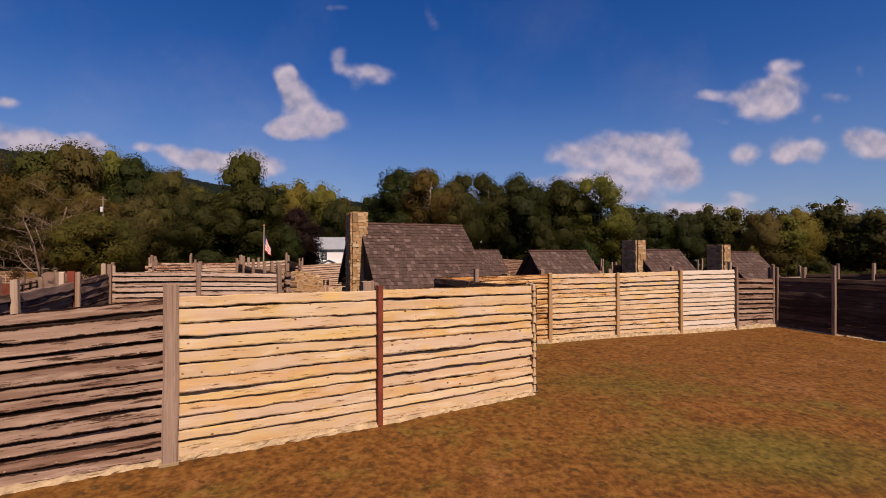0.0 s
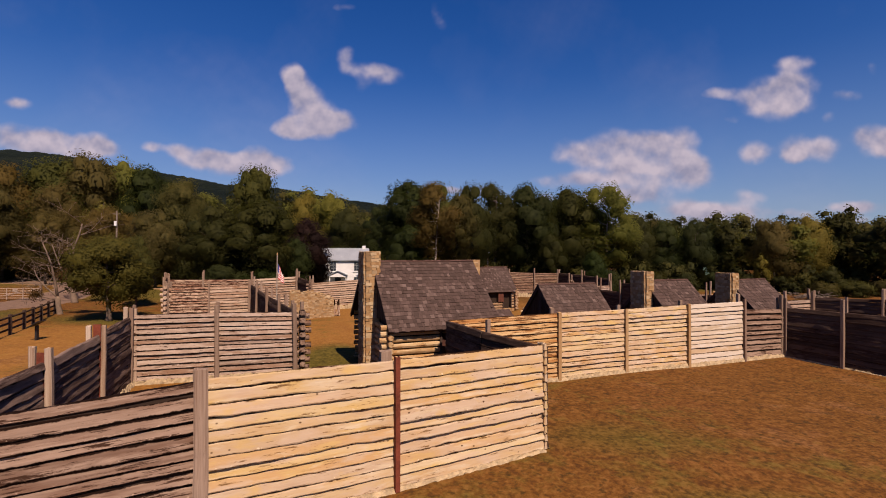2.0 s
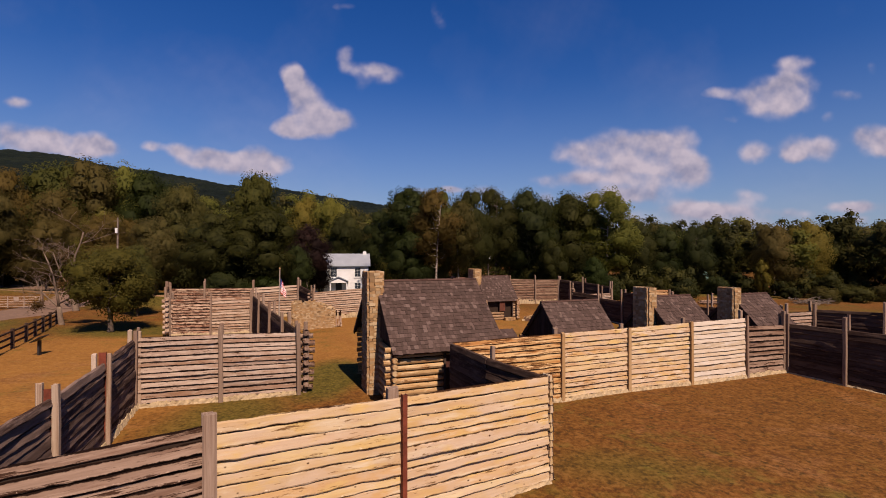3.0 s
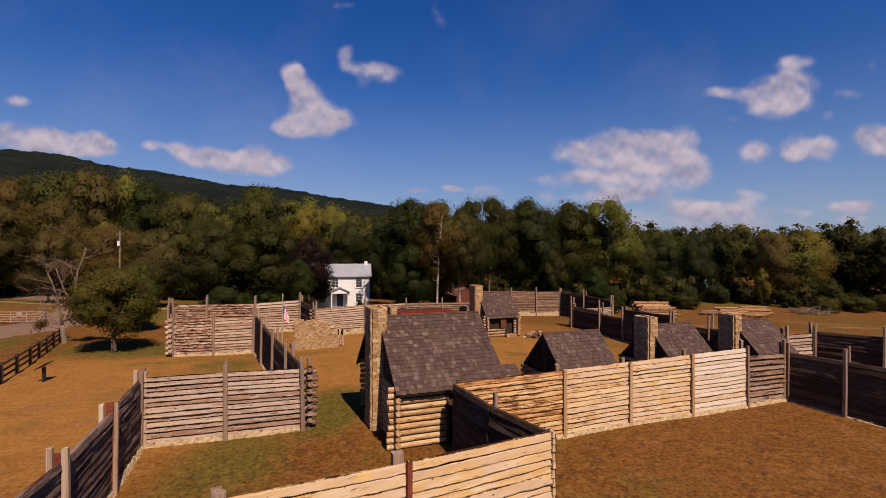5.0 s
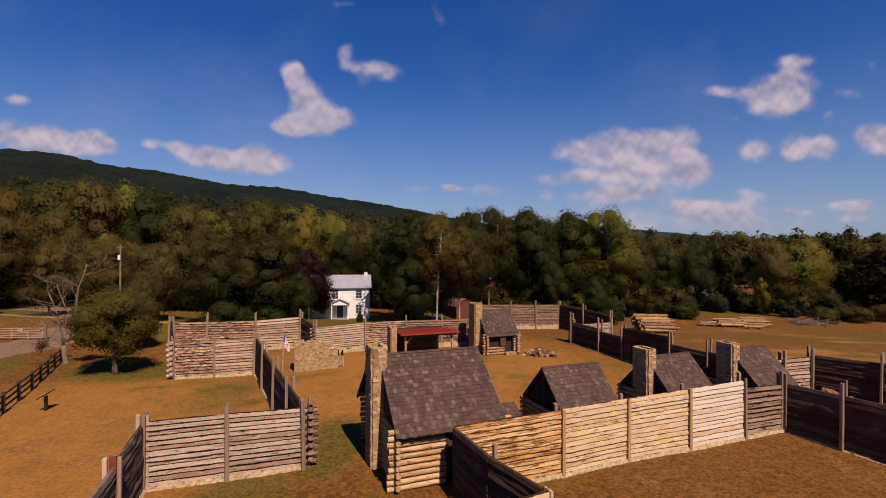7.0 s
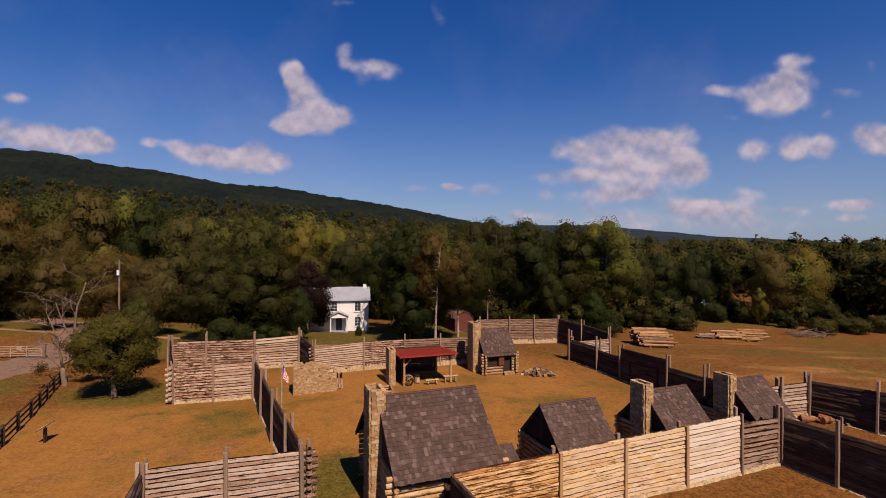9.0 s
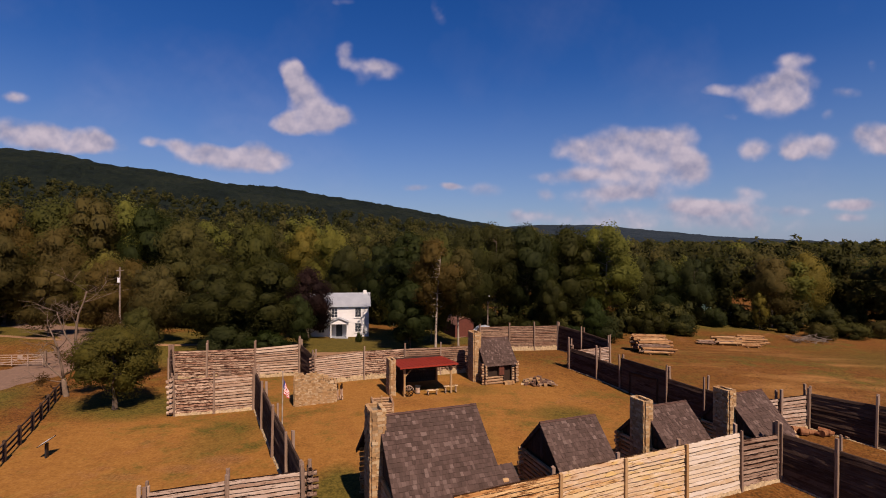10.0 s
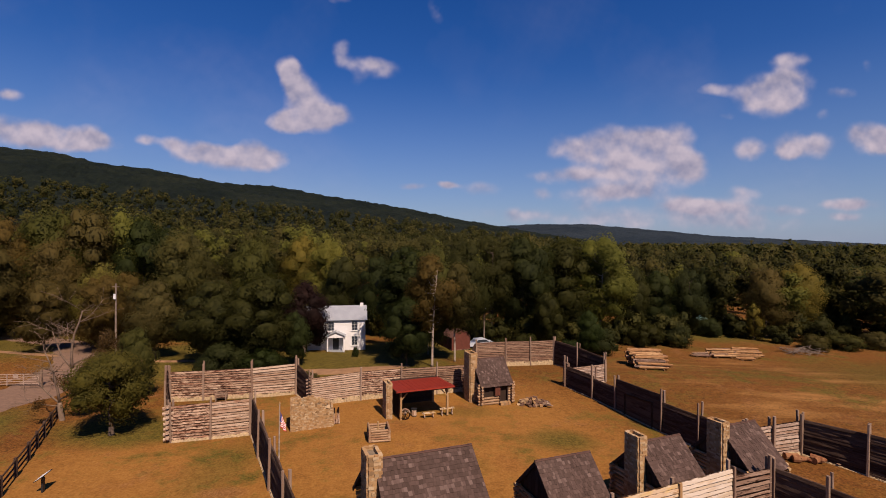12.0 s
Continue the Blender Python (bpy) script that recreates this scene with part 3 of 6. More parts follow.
def log_mesh(mat, seed, round_=False, wavy=0.07, stations=24):
    """A unit timber: x 0 to 1 along it, y -0.5 to 0.5 through it, z 0 to 1 up; edges follow the tree's own line."""
    rng = random.Random(seed)
    if round_:
        prof = [(-0.5 * math.cos(a), 0.5 + 0.49 * math.sin(a)) for a in [2 * math.pi * k / 9 for k in range(9)]]
    else:
        prof = [(-0.12, 0.0), (-0.47, 0.03), (-0.55, 0.14), (-0.34, 0.90), (-0.2, 0.985), (0.2, 0.985), (0.34, 0.90), (0.55, 0.14), (0.47, 0.03), (0.12, 0.0)]
    n = len(prof)
    off = rng.uniform(0, 100)
    vs = []
    for i in range(stations):
        x = i / (stations - 1)
        up = wavy * (noise.noise((x * 3.1 + off, 1.3, 0)) + 0.7 * noise.noise((x * 10 + off, 7.1, 0)) + 0.4 * noise.noise((x * 26 + off, 2.1, 0)))
        lo = wavy * (noise.noise((x * 3.1 + off, 5.7, 0)) + 0.7 * noise.noise((x * 10 + off, 9.9, 0)) + 0.5 * noise.noise((x * 26 + off, 4.4, 0)))
        thick = 1 + 0.25 * noise.noise((x * 4 + off, 3.3, 0))
        side = 0.14 * noise.noise((x * 2.2 + off, 21.0, 0))
        for y, z in prof:
            bulge = 0.05 * noise.noise((x * 8 + off, z * 3, y * 3))
            vs.append((x, y * thick + side + bulge, z + up * z + lo * (1 - z)))
    fs = [(i * n + k, (i + 1) * n + k, (i + 1) * n + (k + 1) % n, i * n + (k + 1) % n) for i in range(stations - 1) for k in range(n)]
    fs += [tuple(range(n)), tuple(reversed(range(len(vs) - n, len(vs))))]
    return mesh(vs, fs, mat, False, "log")


def post_mesh(mat, seed):
    """A unit post, z 0 to 1, with worn edges and a split top."""
    rng = random.Random(seed)
    prof = [(-0.5, -0.38), (-0.38, -0.5), (0.38, -0.5), (0.5, -0.38), (0.5, 0.38), (0.38, 0.5), (-0.38, 0.5), (-0.5, 0.38)]
    vs = []
    off = rng.uniform(0, 50)
    for i in range(7):
        z = i / 6
        k = 1.0 + 0.10 * noise.noise((z * 4 + off, 0, 0)) - 0.06 * z
        dx, dy = 0.12 * noise.noise((z * 2.5 + off, 4, 0)), 0.12 * noise.noise((z * 2.5 + off, 8, 0))
        for x, y in prof:
            vs.append((x * k + dx, y * k + dy, z + (rng.uniform(-0.012, 0.006) if i == 6 else 0)))
    fs = [(i * 8 + k, i * 8 + (k + 1) % 8, (i + 1) * 8 + (k + 1) % 8, (i + 1) * 8 + k) for i in range(6) for k in range(8)]
    fs += [tuple(reversed(range(8))), tuple(range(48, 56))]
    return mesh(vs, fs, mat, False, "post")


PLANKS = {m.name: [log_mesh(m, 10 + i, False, 0.15, 36) for i in range(9)] for m in (FRESH, STAINED, TAN_WOOD, PALE, BLEACHED)}
LOGS = {m.name: [log_mesh(m, 40 + i, False, 0.07 if m is OLD_AND_SHADED else 0.14) for i in range(9)] for m in (WEATHERED, GREY_WOOD, BROWN_GREY, PATCHY, BROWN_WOOD, BLACK_ROUND, OLD_AND_SHADED)}
ROUNDS = {m.name: [log_mesh(m, 70 + i, True, 0.04, 7) for i in range(6)] for m in (WEATHERED, GREY_WOOD, CABIN_LOG, PALE_CABIN, LOG_PALE, OLD_AND_SHADED)}
POSTS = {m.name: [post_mesh(m, 90 + i) for i in range(5)] for m in (POST_WOOD, POST_GREY, POST_PALE, OLD_AND_SHADED)}


def lay(me, a, b, thick, height):
    """The pose that lays a unit timber from a to b, its bottom edge on that line."""
    a, b = Vector(a), Vector(b)
    d = b - a
    x = d.normalized()
    y = Vector((0, 0, 1)).cross(x).normalized()
    z = x.cross(y)
    m = Matrix((x, y, z)).transposed().to_4x4()
    m.translation = a
    return m @ Matrix.Diagonal((d.length, thick, height, 1))


# ---- ground ----


def spread(near, step, far, grow):
    out, d = [], step
    x = 0.0
    while x < far:
        out.append(x)
        if x > near:
            d *= grow
        x += d
    return out + [far]


def build_ground():
    right = spread(60, 1.2, 4200, 1.25)
    xs = [-x for x in reversed(right[1:])] + right
    ahead_ = spread(90, 1.2, 4200, 1.25)
    ys = [-y for y in reversed(spread(20, 1.6, 4200, 1.35)[1:])] + ahead_
    vs = [(x, y, gz(x, y) + 0.05 * noise.noise((x * 0.25, y * 0.25, 0)) * (1 if abs(x) < 80 and -20 < y < 100 else 0)) for y in ys for x in xs]
    n = len(xs)
    fs = [(j * n + i, j * n + i + 1, (j + 1) * n + i + 1, (j + 1) * n + i) for j in range(len(ys) - 1) for i in range(n - 1)]
    g = new("ground", mesh(vs, fs, GRASS, True, "ground"))
    tagged(g, "dry sun-browned grass with green patches", "ground", "", "structure")


build_ground()


def strip(name, pts, widths, mat, lift, label):
    """A ribbon of loose surface that follows the ground."""
    vs, fs = [], []
    rng = random.Random(len(pts))
    k = 0
    dense = []
    for (p, w), (q, u) in zip(zip(pts, widths), zip(pts[1:], widths[1:])):
        n = max(2, int((Vector(q) - Vector(p)).length / 1.0))
        dense += [(Vector(p).lerp(Vector(q), i / n), w + (u - w) * i / n) for i in range(n)]
    dense.append((Vector(pts[-1]), widths[-1]))
    for i, (p, w) in enumerate(dense):
        d = (dense[min(i + 1, len(dense) - 1)][0] - dense[max(i - 1, 0)][0]).normalized()
        s = Vector((-d.y, d.x))
        for j in range(7):
            q = p + s * w * ((j - 3) / 6 + (rng.uniform(-0.06, 0.06) if j in (0, 6) else 0))
            vs.append((q.x, q.y, gz(q.x, q.y) + lift - (0.10 if j in (0, 6) else 0)))
    fs = [(i * 7 + j, i * 7 + j + 1, (i + 1) * 7 + j + 1, (i + 1) * 7 + j) for i in range(len(dense) - 1) for j in range(6)]
    ob = new(name, mesh(vs, fs, mat, True, name))
    tagged(ob, label, name.replace("_", " "), "", "structure")


strip("gravel_road", [(-54.5, 27.7), (-45.2, 41.5), (-43.2, 48.8), (-45.0, 57.5), (-55, 69.7), (-91, 84.5)], [9, 9, 7.5, 6, 5, 5], GRAVEL, 0.07, "pale grey gravel road curving past the yard")
strip("gravel_road", [(-55.7, 27.7), (-38.8, 11.9), (-28.3, 4.8)], [7, 6, 6], GRAVEL, 0.072, "pale grey gravel road curving past the yard")

strip("dirt_track", [(-60, 62.0), (-46.0, 59.6), (-35.7, 59.2), (-31.0, 60.0), (-24, 60.0)], [1.4, 1.2, 0.8, 0.7, 0.6], DIRT, 0.06, "narrow pale dirt track through the grass")
strip("dirt_track", [(-18.5, 56.8), (-13.5, 57.2), (-9.5, 58.6), (-5.0, 60.6)], [2.0, 2.6, 2.6, 1.6], DIRT, 0.06, "narrow pale dirt track through the grass")

# ---- stockade ----


def stockade(name, pts, high, style, label, rows=12, posts="front back", over=0.35, post_mat=None, thick=0.18, posts_at=None, foot=0.05, seed=1, steps=None):
    """A run of stockade: timbers stacked between pairs of posts. pts: plan; high: the top of the timbers over the ground at each point."""
    rng = random.Random(seed)
    high = [h + hollow(*p) for p, h in zip(pts, high)]
    base = Vector((*pts[0], gz(*pts[0])))
    wall = thing(name, Matrix.Translation(base), label, "log wall", "", "structure")
    kinds = style if isinstance(style, list) else [style] * (len(pts) - 1)
    pm = post_mat or POST_WOOD
    for i in range(len(pts) - 1):
        a, b = Vector(pts[i]), Vector(pts[i + 1])
        mats = kinds[i]
        ga, gb = gz(*a) + foot, gz(*b) + foot
        lift = steps[i] if steps else 0.0
        ta, tb = gz(*a) + high[i] + lift, gz(*b) + high[i + 1] + lift
        cuts = [0.0]
        for r in range(rows):
            cuts.append(cuts[-1] + rng.uniform(0.78, 1.22))
        cuts = [c / cuts[-1] for c in cuts]
        pool = PLANKS.get(mats.name) or LOGS.get(mats.name)
        # dark sheet added inside the wall in place of the shade between timbers
        if mats is not OLD_AND_SHADED:
            e = (b - a).normalized()
            e = Vector((-e.y, e.x, 0)) * 0.02
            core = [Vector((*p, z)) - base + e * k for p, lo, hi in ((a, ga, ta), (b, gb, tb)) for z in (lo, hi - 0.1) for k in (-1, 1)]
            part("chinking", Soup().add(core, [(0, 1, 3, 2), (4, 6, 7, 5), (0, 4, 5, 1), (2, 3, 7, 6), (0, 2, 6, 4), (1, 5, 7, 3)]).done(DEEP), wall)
        for r in range(rows):
            za, zb = ga + (ta - ga) * cuts[r], gb + (tb - gb) * cuts[r]
            h = (cuts[r + 1] - cuts[r]) * ((ta - ga) + (tb - gb)) / 2
            jy = rng.uniform(-0.03, 0.03)
            d = (b - a).normalized()
            s = Vector((-d.y, d.x)) * jy
            pa, pb = Vector((*(a + s + d * 0.02), za)) - base, Vector((*(b + s - d * 0.02), zb)) - base
            if rng.random() < 0.5:
                pa, pb = pb, pa
            me = pool[rng.randrange(len(pool))]
            part("timber", me, wall, lay(me, pa, pb, thick * rng.uniform(0.9, 1.1), h * (rng.uniform(1.0, 1.07) if mats is OLD_AND_SHADED else rng.uniform(0.80, 0.98) if mats is WEATHERED else rng.uniform(0.84, 0.97) if mats in (GREY_WOOD, BROWN_GREY, PATCHY, BROWN_WOOD) else rng.uniform(0.95, 1.04))))
    for i, p in enumerate(pts):
        if posts_at is not None and i not in posts_at:
            continue
        d = (Vector(pts[min(i + 1, len(pts) - 1)]) - Vector(pts[max(i - 1, 0)])).normalized()
        s = Vector((-d.y, d.x))
        for sign in (-1, 1):
            if ("front" if sign < 0 else "back") not in posts:
                continue
            w = rng.uniform(0.13, 0.19)
            q = Vector(p) + s * sign * (thick / 2 + w / 2 + 0.02)
            h = high[i] + over * rng.uniform(0.75, 1.25)
            me = POSTS[pm.name][rng.randrange(5)]
            m = Matrix.Translation(Vector((*q, gz(*q) - 0.05)) - base) @ pose(0, 0, 0, rng.uniform(-1, 1), rng.uniform(-1, 1), math.degrees(math.atan2(d.y, d.x)))
            part("post", me, wall, m @ Matrix.Diagonal((w, w, h + 0.05, 1)))
    so = Soup()
    for i in range(len(pts) - 1):
        a, b = Vector(pts[i]), Vector(pts[i + 1])
        d = (b - a).normalized()
        s = Vector((-d.y, d.x))
        n = max(2, int((b - a).length / 0.11))
        ring = []
        for k in range(n + 1):
            q = a.lerp(b, k / n)
            rag = 1 + 0.35 * noise.noise((q.x * 1.7, q.y * 1.7, seed)) + 0.3 * rng.uniform(-1, 1)
            for across, up in ((-0.21, -0.1), (-0.18, 0.45), (-0.14, 1.0), (0.14, 1.0), (0.18, 0.45), (0.21, -0.1)):
                w = q + s * (across + rng.uniform(-0.035, 0.035)) + d * rng.uniform(-0.03, 0.03)
                ring.append(Vector((w.x, w.y, gz(*w) + (foot + 0.03) * up * rag)) - base)
        so.add(ring, [(k * 6 + m, (k + 1) * 6 + m, (k + 1) * 6 + m + 1, k * 6 + m + 1) for k in range(n) for m in range(5)])
    part("stone_footing", so.done(FOOTING), wall, None, "pale rough limestone footing", "stuff")
    return wall


W, G_ = WEATHERED, GREY_WOOD
near = stockade("wall_near", [(-9.59, 7.53), (-5.46, 9.67), (-1.55, 11.62), (2.53, 13.92)], [2.97, 3.27, 3.18, 3.08], [W, FRESH, FRESH], "stockade wall of split timbers, new yellow panels beside weathered ones", 12, "", foot=0.04, seed=3)
stockade("wall_zigzag", [(2.64, 13.86), (0.95, 16.44), (-0.3, 19.31)], [3.04, 2.98, 2.86], OLD_AND_SHADED, "dark shaded return wall of weathered stockade timbers joining two new panels", 12, "front", seed=4, posts_at=[1])
stockade("wall_front", [(-0.26, 19.4), (4.67, 21.45), (8.3, 23.24), (12.09, 24.8), (15.94, 26.51)], [2.88, 3.04, 3.07, 3.2, 3.28], [STAINED, TAN_WOOD, PALE, BLEACHED], "long stockade wall of fresh pale split timbers", 13, "", foot=0.13, seed=5)
stockade("wall_front_end", [(15.98, 26.55), (19.1, 27.87)], [2.85, 2.79], WEATHERED, "short weathered grey stockade panel", 9, "front back", foot=0.16, seed=6, over=0.7)
stockade("wall_bastion_right", [(19.15, 27.91), (20.58, 25.32), (22.56, 21.59), (24.42, 17.99)], [2.83, 2.93, 3.07, 3.18], OLD_AND_SHADED, "dark shaded stockade wall of weathered timbers", 11, "front back", seed=7, over=0.7)
stockade("wall_left_panel", [(-13.08, 18.99), (-10.17, 20.16), (-7.21, 21.37)], [2.83, 2.85, 2.78], BROWN_GREY, "weathered grey stockade wall of two panels", 13, "front back", foot=0.14, seed=8, over=0.35)
stockade("wall_left_bastion", [(-9.63, 7.65), (-10.56, 11.7), (-11.76, 15.25), (-13.12, 18.95)], [3.05, 2.85, 2.74, 2.78], BLACK_ROUND, "dark weathered stockade wall of rough round timbers", 11, "front back", foot=0.15, seed=9, over=0.35, post_mat=POST_GREY)
stockade("wall_left_curtain", [(-7.17, 21.46), (-9.01, 24.96), (-11.28, 29.12), (-13.85, 33.94), (-16.3, 38.62)], [2.73, 2.63, 2.52, 2.42, 2.42], OLD_AND_SHADED, "long dark weathered stockade wall in shade", 11, "front back", seed=10, over=0.6)
stockade("wall_bastion_far_left", [(-22.02, 36.81), (-19.36, 37.78), (-16.36, 38.74)], [2.17, 2.27, 2.43], [PATCHY, G_], "weathered grey and reddish stockade wall with crossed log ends", 12, "front", foot=0.16, seed=11, over=0.35)
stockade("wall_bastion_far_side", [(-22.13, 36.92), (-25.18, 41.8), (-28.05, 46.72)], [2.22, 2.31, 2.49], W, "dark weathered stockade wall seen end on", 11, "front back", seed=12, over=0.4)
stockade("wall_far_left", [(-28.06, 46.83), (-24.88, 47.65), (-20.46, 48.91), (-16.23, 49.97)], [2.25, 2.28, 2.35, 2.7], [PATCHY, PATCHY, G_], "weathered far stockade wall with one paler panel", 11, "front back", foot=0.3, seed=13, over=0.75)
stockade("wall_far_return", [(-16.14, 50.02), (-13.49, 45.87)], [2.65, 2.33], OLD_AND_SHADED, "short dark stockade return wall", 11, "front back", seed=14, over=0.7)
stockade("wall_back", [(-13.44, 45.83), (-8.9, 47.24), (-4.99, 48.57), (-1.34, 49.76), (1.85, 50.91)], [2.34, 2.75, 2.85, 2.85, 2.85], [G_, PATCHY, BROWN_WOOD, BROWN_WOOD], "weathered grey and brown back stockade wall", 12, "front", foot=0.4, seed=15, over=0.45)
stockade("wall_back_return", [(1.94, 51.0), (3.46, 61.24)], [2.85, 3.08], OLD_AND_SHADED, "short dark stockade return wall", 11, "front", seed=16)
stockade("wall_back_right", [(3.56, 61.24), (7.52, 62.77), (10.99, 63.92), (14.46, 65.18)], [3.18, 3.24, 3.25, 3.37], BROWN_WOOD, "weathered brown stockade wall of horizontal timbers", 13, "front", foot=0.5, seed=17, over=0.5)
stockade("wall_bastion_back", [(14.55, 65.15), (16.58, 60.51), (18.44, 56.02)], [3.37, 3.05, 2.85], OLD_AND_SHADED, "dark stockade wall in shade", 11, "front back", seed=18, over=0.6)
stockade("wall_bastion_flank", [(13.48, 53.76), (18.39, 55.92)], [2.05, 2.15], BROWN_GREY, "pale weathered stockade flank panel", 11, "front", seed=19, over=0.6)
stockade("wall_right_curtain", [(13.29, 53.6), (15.18, 49.63), (16.44, 46.38), (18.26, 40.43), (19.67, 37.04), (21.1, 33.69)], [2.81, 2.85, 2.87, 3.04, 2.99, 3.01], OLD_AND_SHADED, "long dark stockade wall in shade", 12, "front back", over=0.6, seed=20, steps=[-0.45, -0.7, 0.2, -0.42, -0.3])
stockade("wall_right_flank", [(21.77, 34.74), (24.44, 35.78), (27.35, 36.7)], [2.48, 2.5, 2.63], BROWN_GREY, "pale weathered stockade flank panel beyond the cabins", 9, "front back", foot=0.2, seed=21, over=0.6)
stockade("wall_right_bastion_outer", [(27.42, 36.59), (29.61, 33.22), (32.08, 29.37), (34.46, 25.66)], [2.72, 2.98, 3.12, 3.26], OLD_AND_SHADED, "dark stockade wall in shade beyond the yard", 12, "front back", seed=22, over=0.6)


def wall_fitting(name, me, x, y, z0, sx, sy, sz, yaw, label, wall):
    base = wall.matrix_basis.translation
    return part(name, me, wall, Matrix.Translation(Vector((x, y, z0)) - base) @ pose(0, 0, 0, 0, 0, yaw) @ Matrix.Diagonal((sx, sy, sz, 1)), label)


def near_posts():
    """The posts of the nearest wall: a big weathered one, a rusty steel channel, a corner of stacked ends."""
    wall_fitting("post", POSTS[POST_WOOD.name][0], -5.36, 9.53, gz(-5.4, 9.6) - 0.05, 0.29, 0.22, 3.56, 27, "big weathered squared post", near)
    wall_fitting("post", POSTS[POST_WOOD.name][1], -5.60, 9.90, gz(-5.5, 9.8) - 0.05, 0.24, 0.22, 3.42, 27, "", near)
    wall_fitting("post", POSTS[POST_WOOD.name][2], -1.82, 11.78, gz(-1.8, 11.8) - 0.05, 0.3, 0.22, 3.4, 27, "", near)
    so = Soup().box(-0.07, -0.11, 0, 0.07, -0.095, 3.98).box(-0.07, -0.095, 0, -0.055, 0.06, 3.98).box(0.055, -0.095, 0, 0.07, 0.06, 3.98)
    wall_fitting("steel_post", so.done(RUST), -1.51, 11.48, gz(-1.5, 11.5), 0.85, 0.85, 0.83, 28, "rusty steel channel post", near)
    so = Soup().box(-0.2, -0.15, 0, 0.2, 0.16, 0.08)
    wall_fitting("post_base", so.done(LIME), -5.37, 9.50, gz(-5.4, 9.5) - 0.02, 0.85, 0.85, 0.85, 27, "pale stone pad under the post", near)


near_posts()


def near_corner():
    """Fresh timber ends stacked at the corner where the new panels meet."""
    base = near.matrix_basis.translation
    rng = random.Random(12)
    z = gz(2.6, 13.9) + 0.06
    while z < gz(2.6, 13.9) + 3.02:
        h = rng.uniform(0.19, 0.28)
        a = Vector((2.61 + rng.uniform(-0.015, 0.015), 13.79, z))
        b = Vector((2.46, 14.10 + rng.uniform(-0.04, 0.04), z))
        me = PLANKS[FRESH.name][rng.randrange(9)]
        part("timber_end", me, near, lay(me, a - base, b - base, 0.10, h * 0.95))
        z += h


near_corner()


def rusty_posts():
    wall = bpy.data.objects["wall_left_bastion"]
    for x, y in ((-10.56, 11.7), (-11.76, 15.25)):
        so = Soup().box(-0.107, -0.008, 0, 0.107, 0.008, 3.08).box(-0.107, 0.008, 0, -0.092, 0.06, 3.08).box(0.092, 0.008, 0, 0.107, 0.06, 3.08)
        wall_fitting("steel_post", so.done(RUST), x, y, gz(x, y), 1, 1, 1, 16, "rusty steel channel post", wall)


rusty_posts()


def corner_logs(x, y, yaw, high, rows, mat, label, name="log_corner"):
    """Crossed timber ends that lock a corner."""
    t = thing(name, pose(x, y, gz(x, y), 0, 0, yaw), label, "log corner", "log corners", "structure")
    rng = random.Random(int(x * 10))
    high += hollow(x, y)
    h = high / rows
    for r in range(rows):
        for turn in (0, 90):
            me = ROUNDS[mat.name][rng.randrange(6)]
            z = 0.12 + r * h + (h / 2 if turn else 0)
            L = rng.uniform(0.62, 0.8)
            part("log_end", me, t, pose(0, 0, z, 0, 0, turn) @ pose(-L / 2, 0, 0) @ Matrix.Diagonal((L, 0.27, h * 0.80, 1)))
    return t


corner_logs(-6.95, 21.59, 20, 2.65, 8, WEATHERED, "crossed weathered log ends at a stockade corner")
corner_logs(-22.2, 36.71, 20, 2.12, 7, GREY_WOOD, "crossed weathered log ends at a stockade corner")
corner_logs(-13.64, 45.88, 20, 2.24, 8, WEATHERED, "crossed weathered log ends at a stockade corner")
corner_logs(1.85, 50.91, 20, 2.66, 9, WEATHERED, "crossed weathered log ends at a stockade corner")
corner_logs(13.3, 53.72, 20, 2.61, 9, WEATHERED, "crossed weathered log ends at a stockade corner")


def front_posts():
    """The new wall's flat pale posts in front, old posts behind."""
    wall = bpy.data.objects["wall_front"]
    for x, y, top in ((4.67, 21.45, 3.08), (8.30, 23.24, 3.11), (12.09, 24.80, 3.24)):
        wall_fitting("post", POSTS[POST_PALE.name][int(x) % 5], x + 0.06, y - 0.14, gz(x, y) - 0.05, 0.18, 0.12, top + 0.05, 24, "new pale squared post", wall)
        wall_fitting("post", POSTS[POST_WOOD.name][int(x) % 5], x - 0.24, y + 0.17, gz(x, y) - 0.05, 0.2, 0.17, top + 0.22, 24, "", wall)


front_posts()



def wall_door():
    """A closed door in the long dark wall: a pale lintel pole on two jambs."""
    wall = bpy.data.objects["wall_right_curtain"]
    base = wall.matrix_basis.translation
    a, b = Vector((16.44, 46.38)), Vector((18.26, 40.43))
    d = (b - a).normalized()
    off = Vector((d.y, -d.x)) * 0.16
    ends = []
    for f, h in ((0.23, 1.97), (0.82, 2.25)):
        p = a.lerp(b, f) + off
        ends.append(Vector((*p, gz(*p) + h)))
        part("jamb", Soup().beam(Vector((*p, gz(*p))) - base, ends[-1] - base, 0.1, 0.14).done(OLD_AND_SHADED), wall)
    mid_ = ends[0].lerp(ends[1], 0.52)
    part("lintel", Soup().beam(ends[0] - base, mid_ - base, 0.1, 0.13).done(BLEACHED), wall, None, "pale lintel pole")
    part("lintel", Soup().beam(mid_ - base - Vector((0, 0, 0.05)), ends[1] - base, 0.1, 0.11).done(BLEACHED), wall, None, "pale lintel pole")


wall_door()

# ---- cabins ----
SHINGLES = []


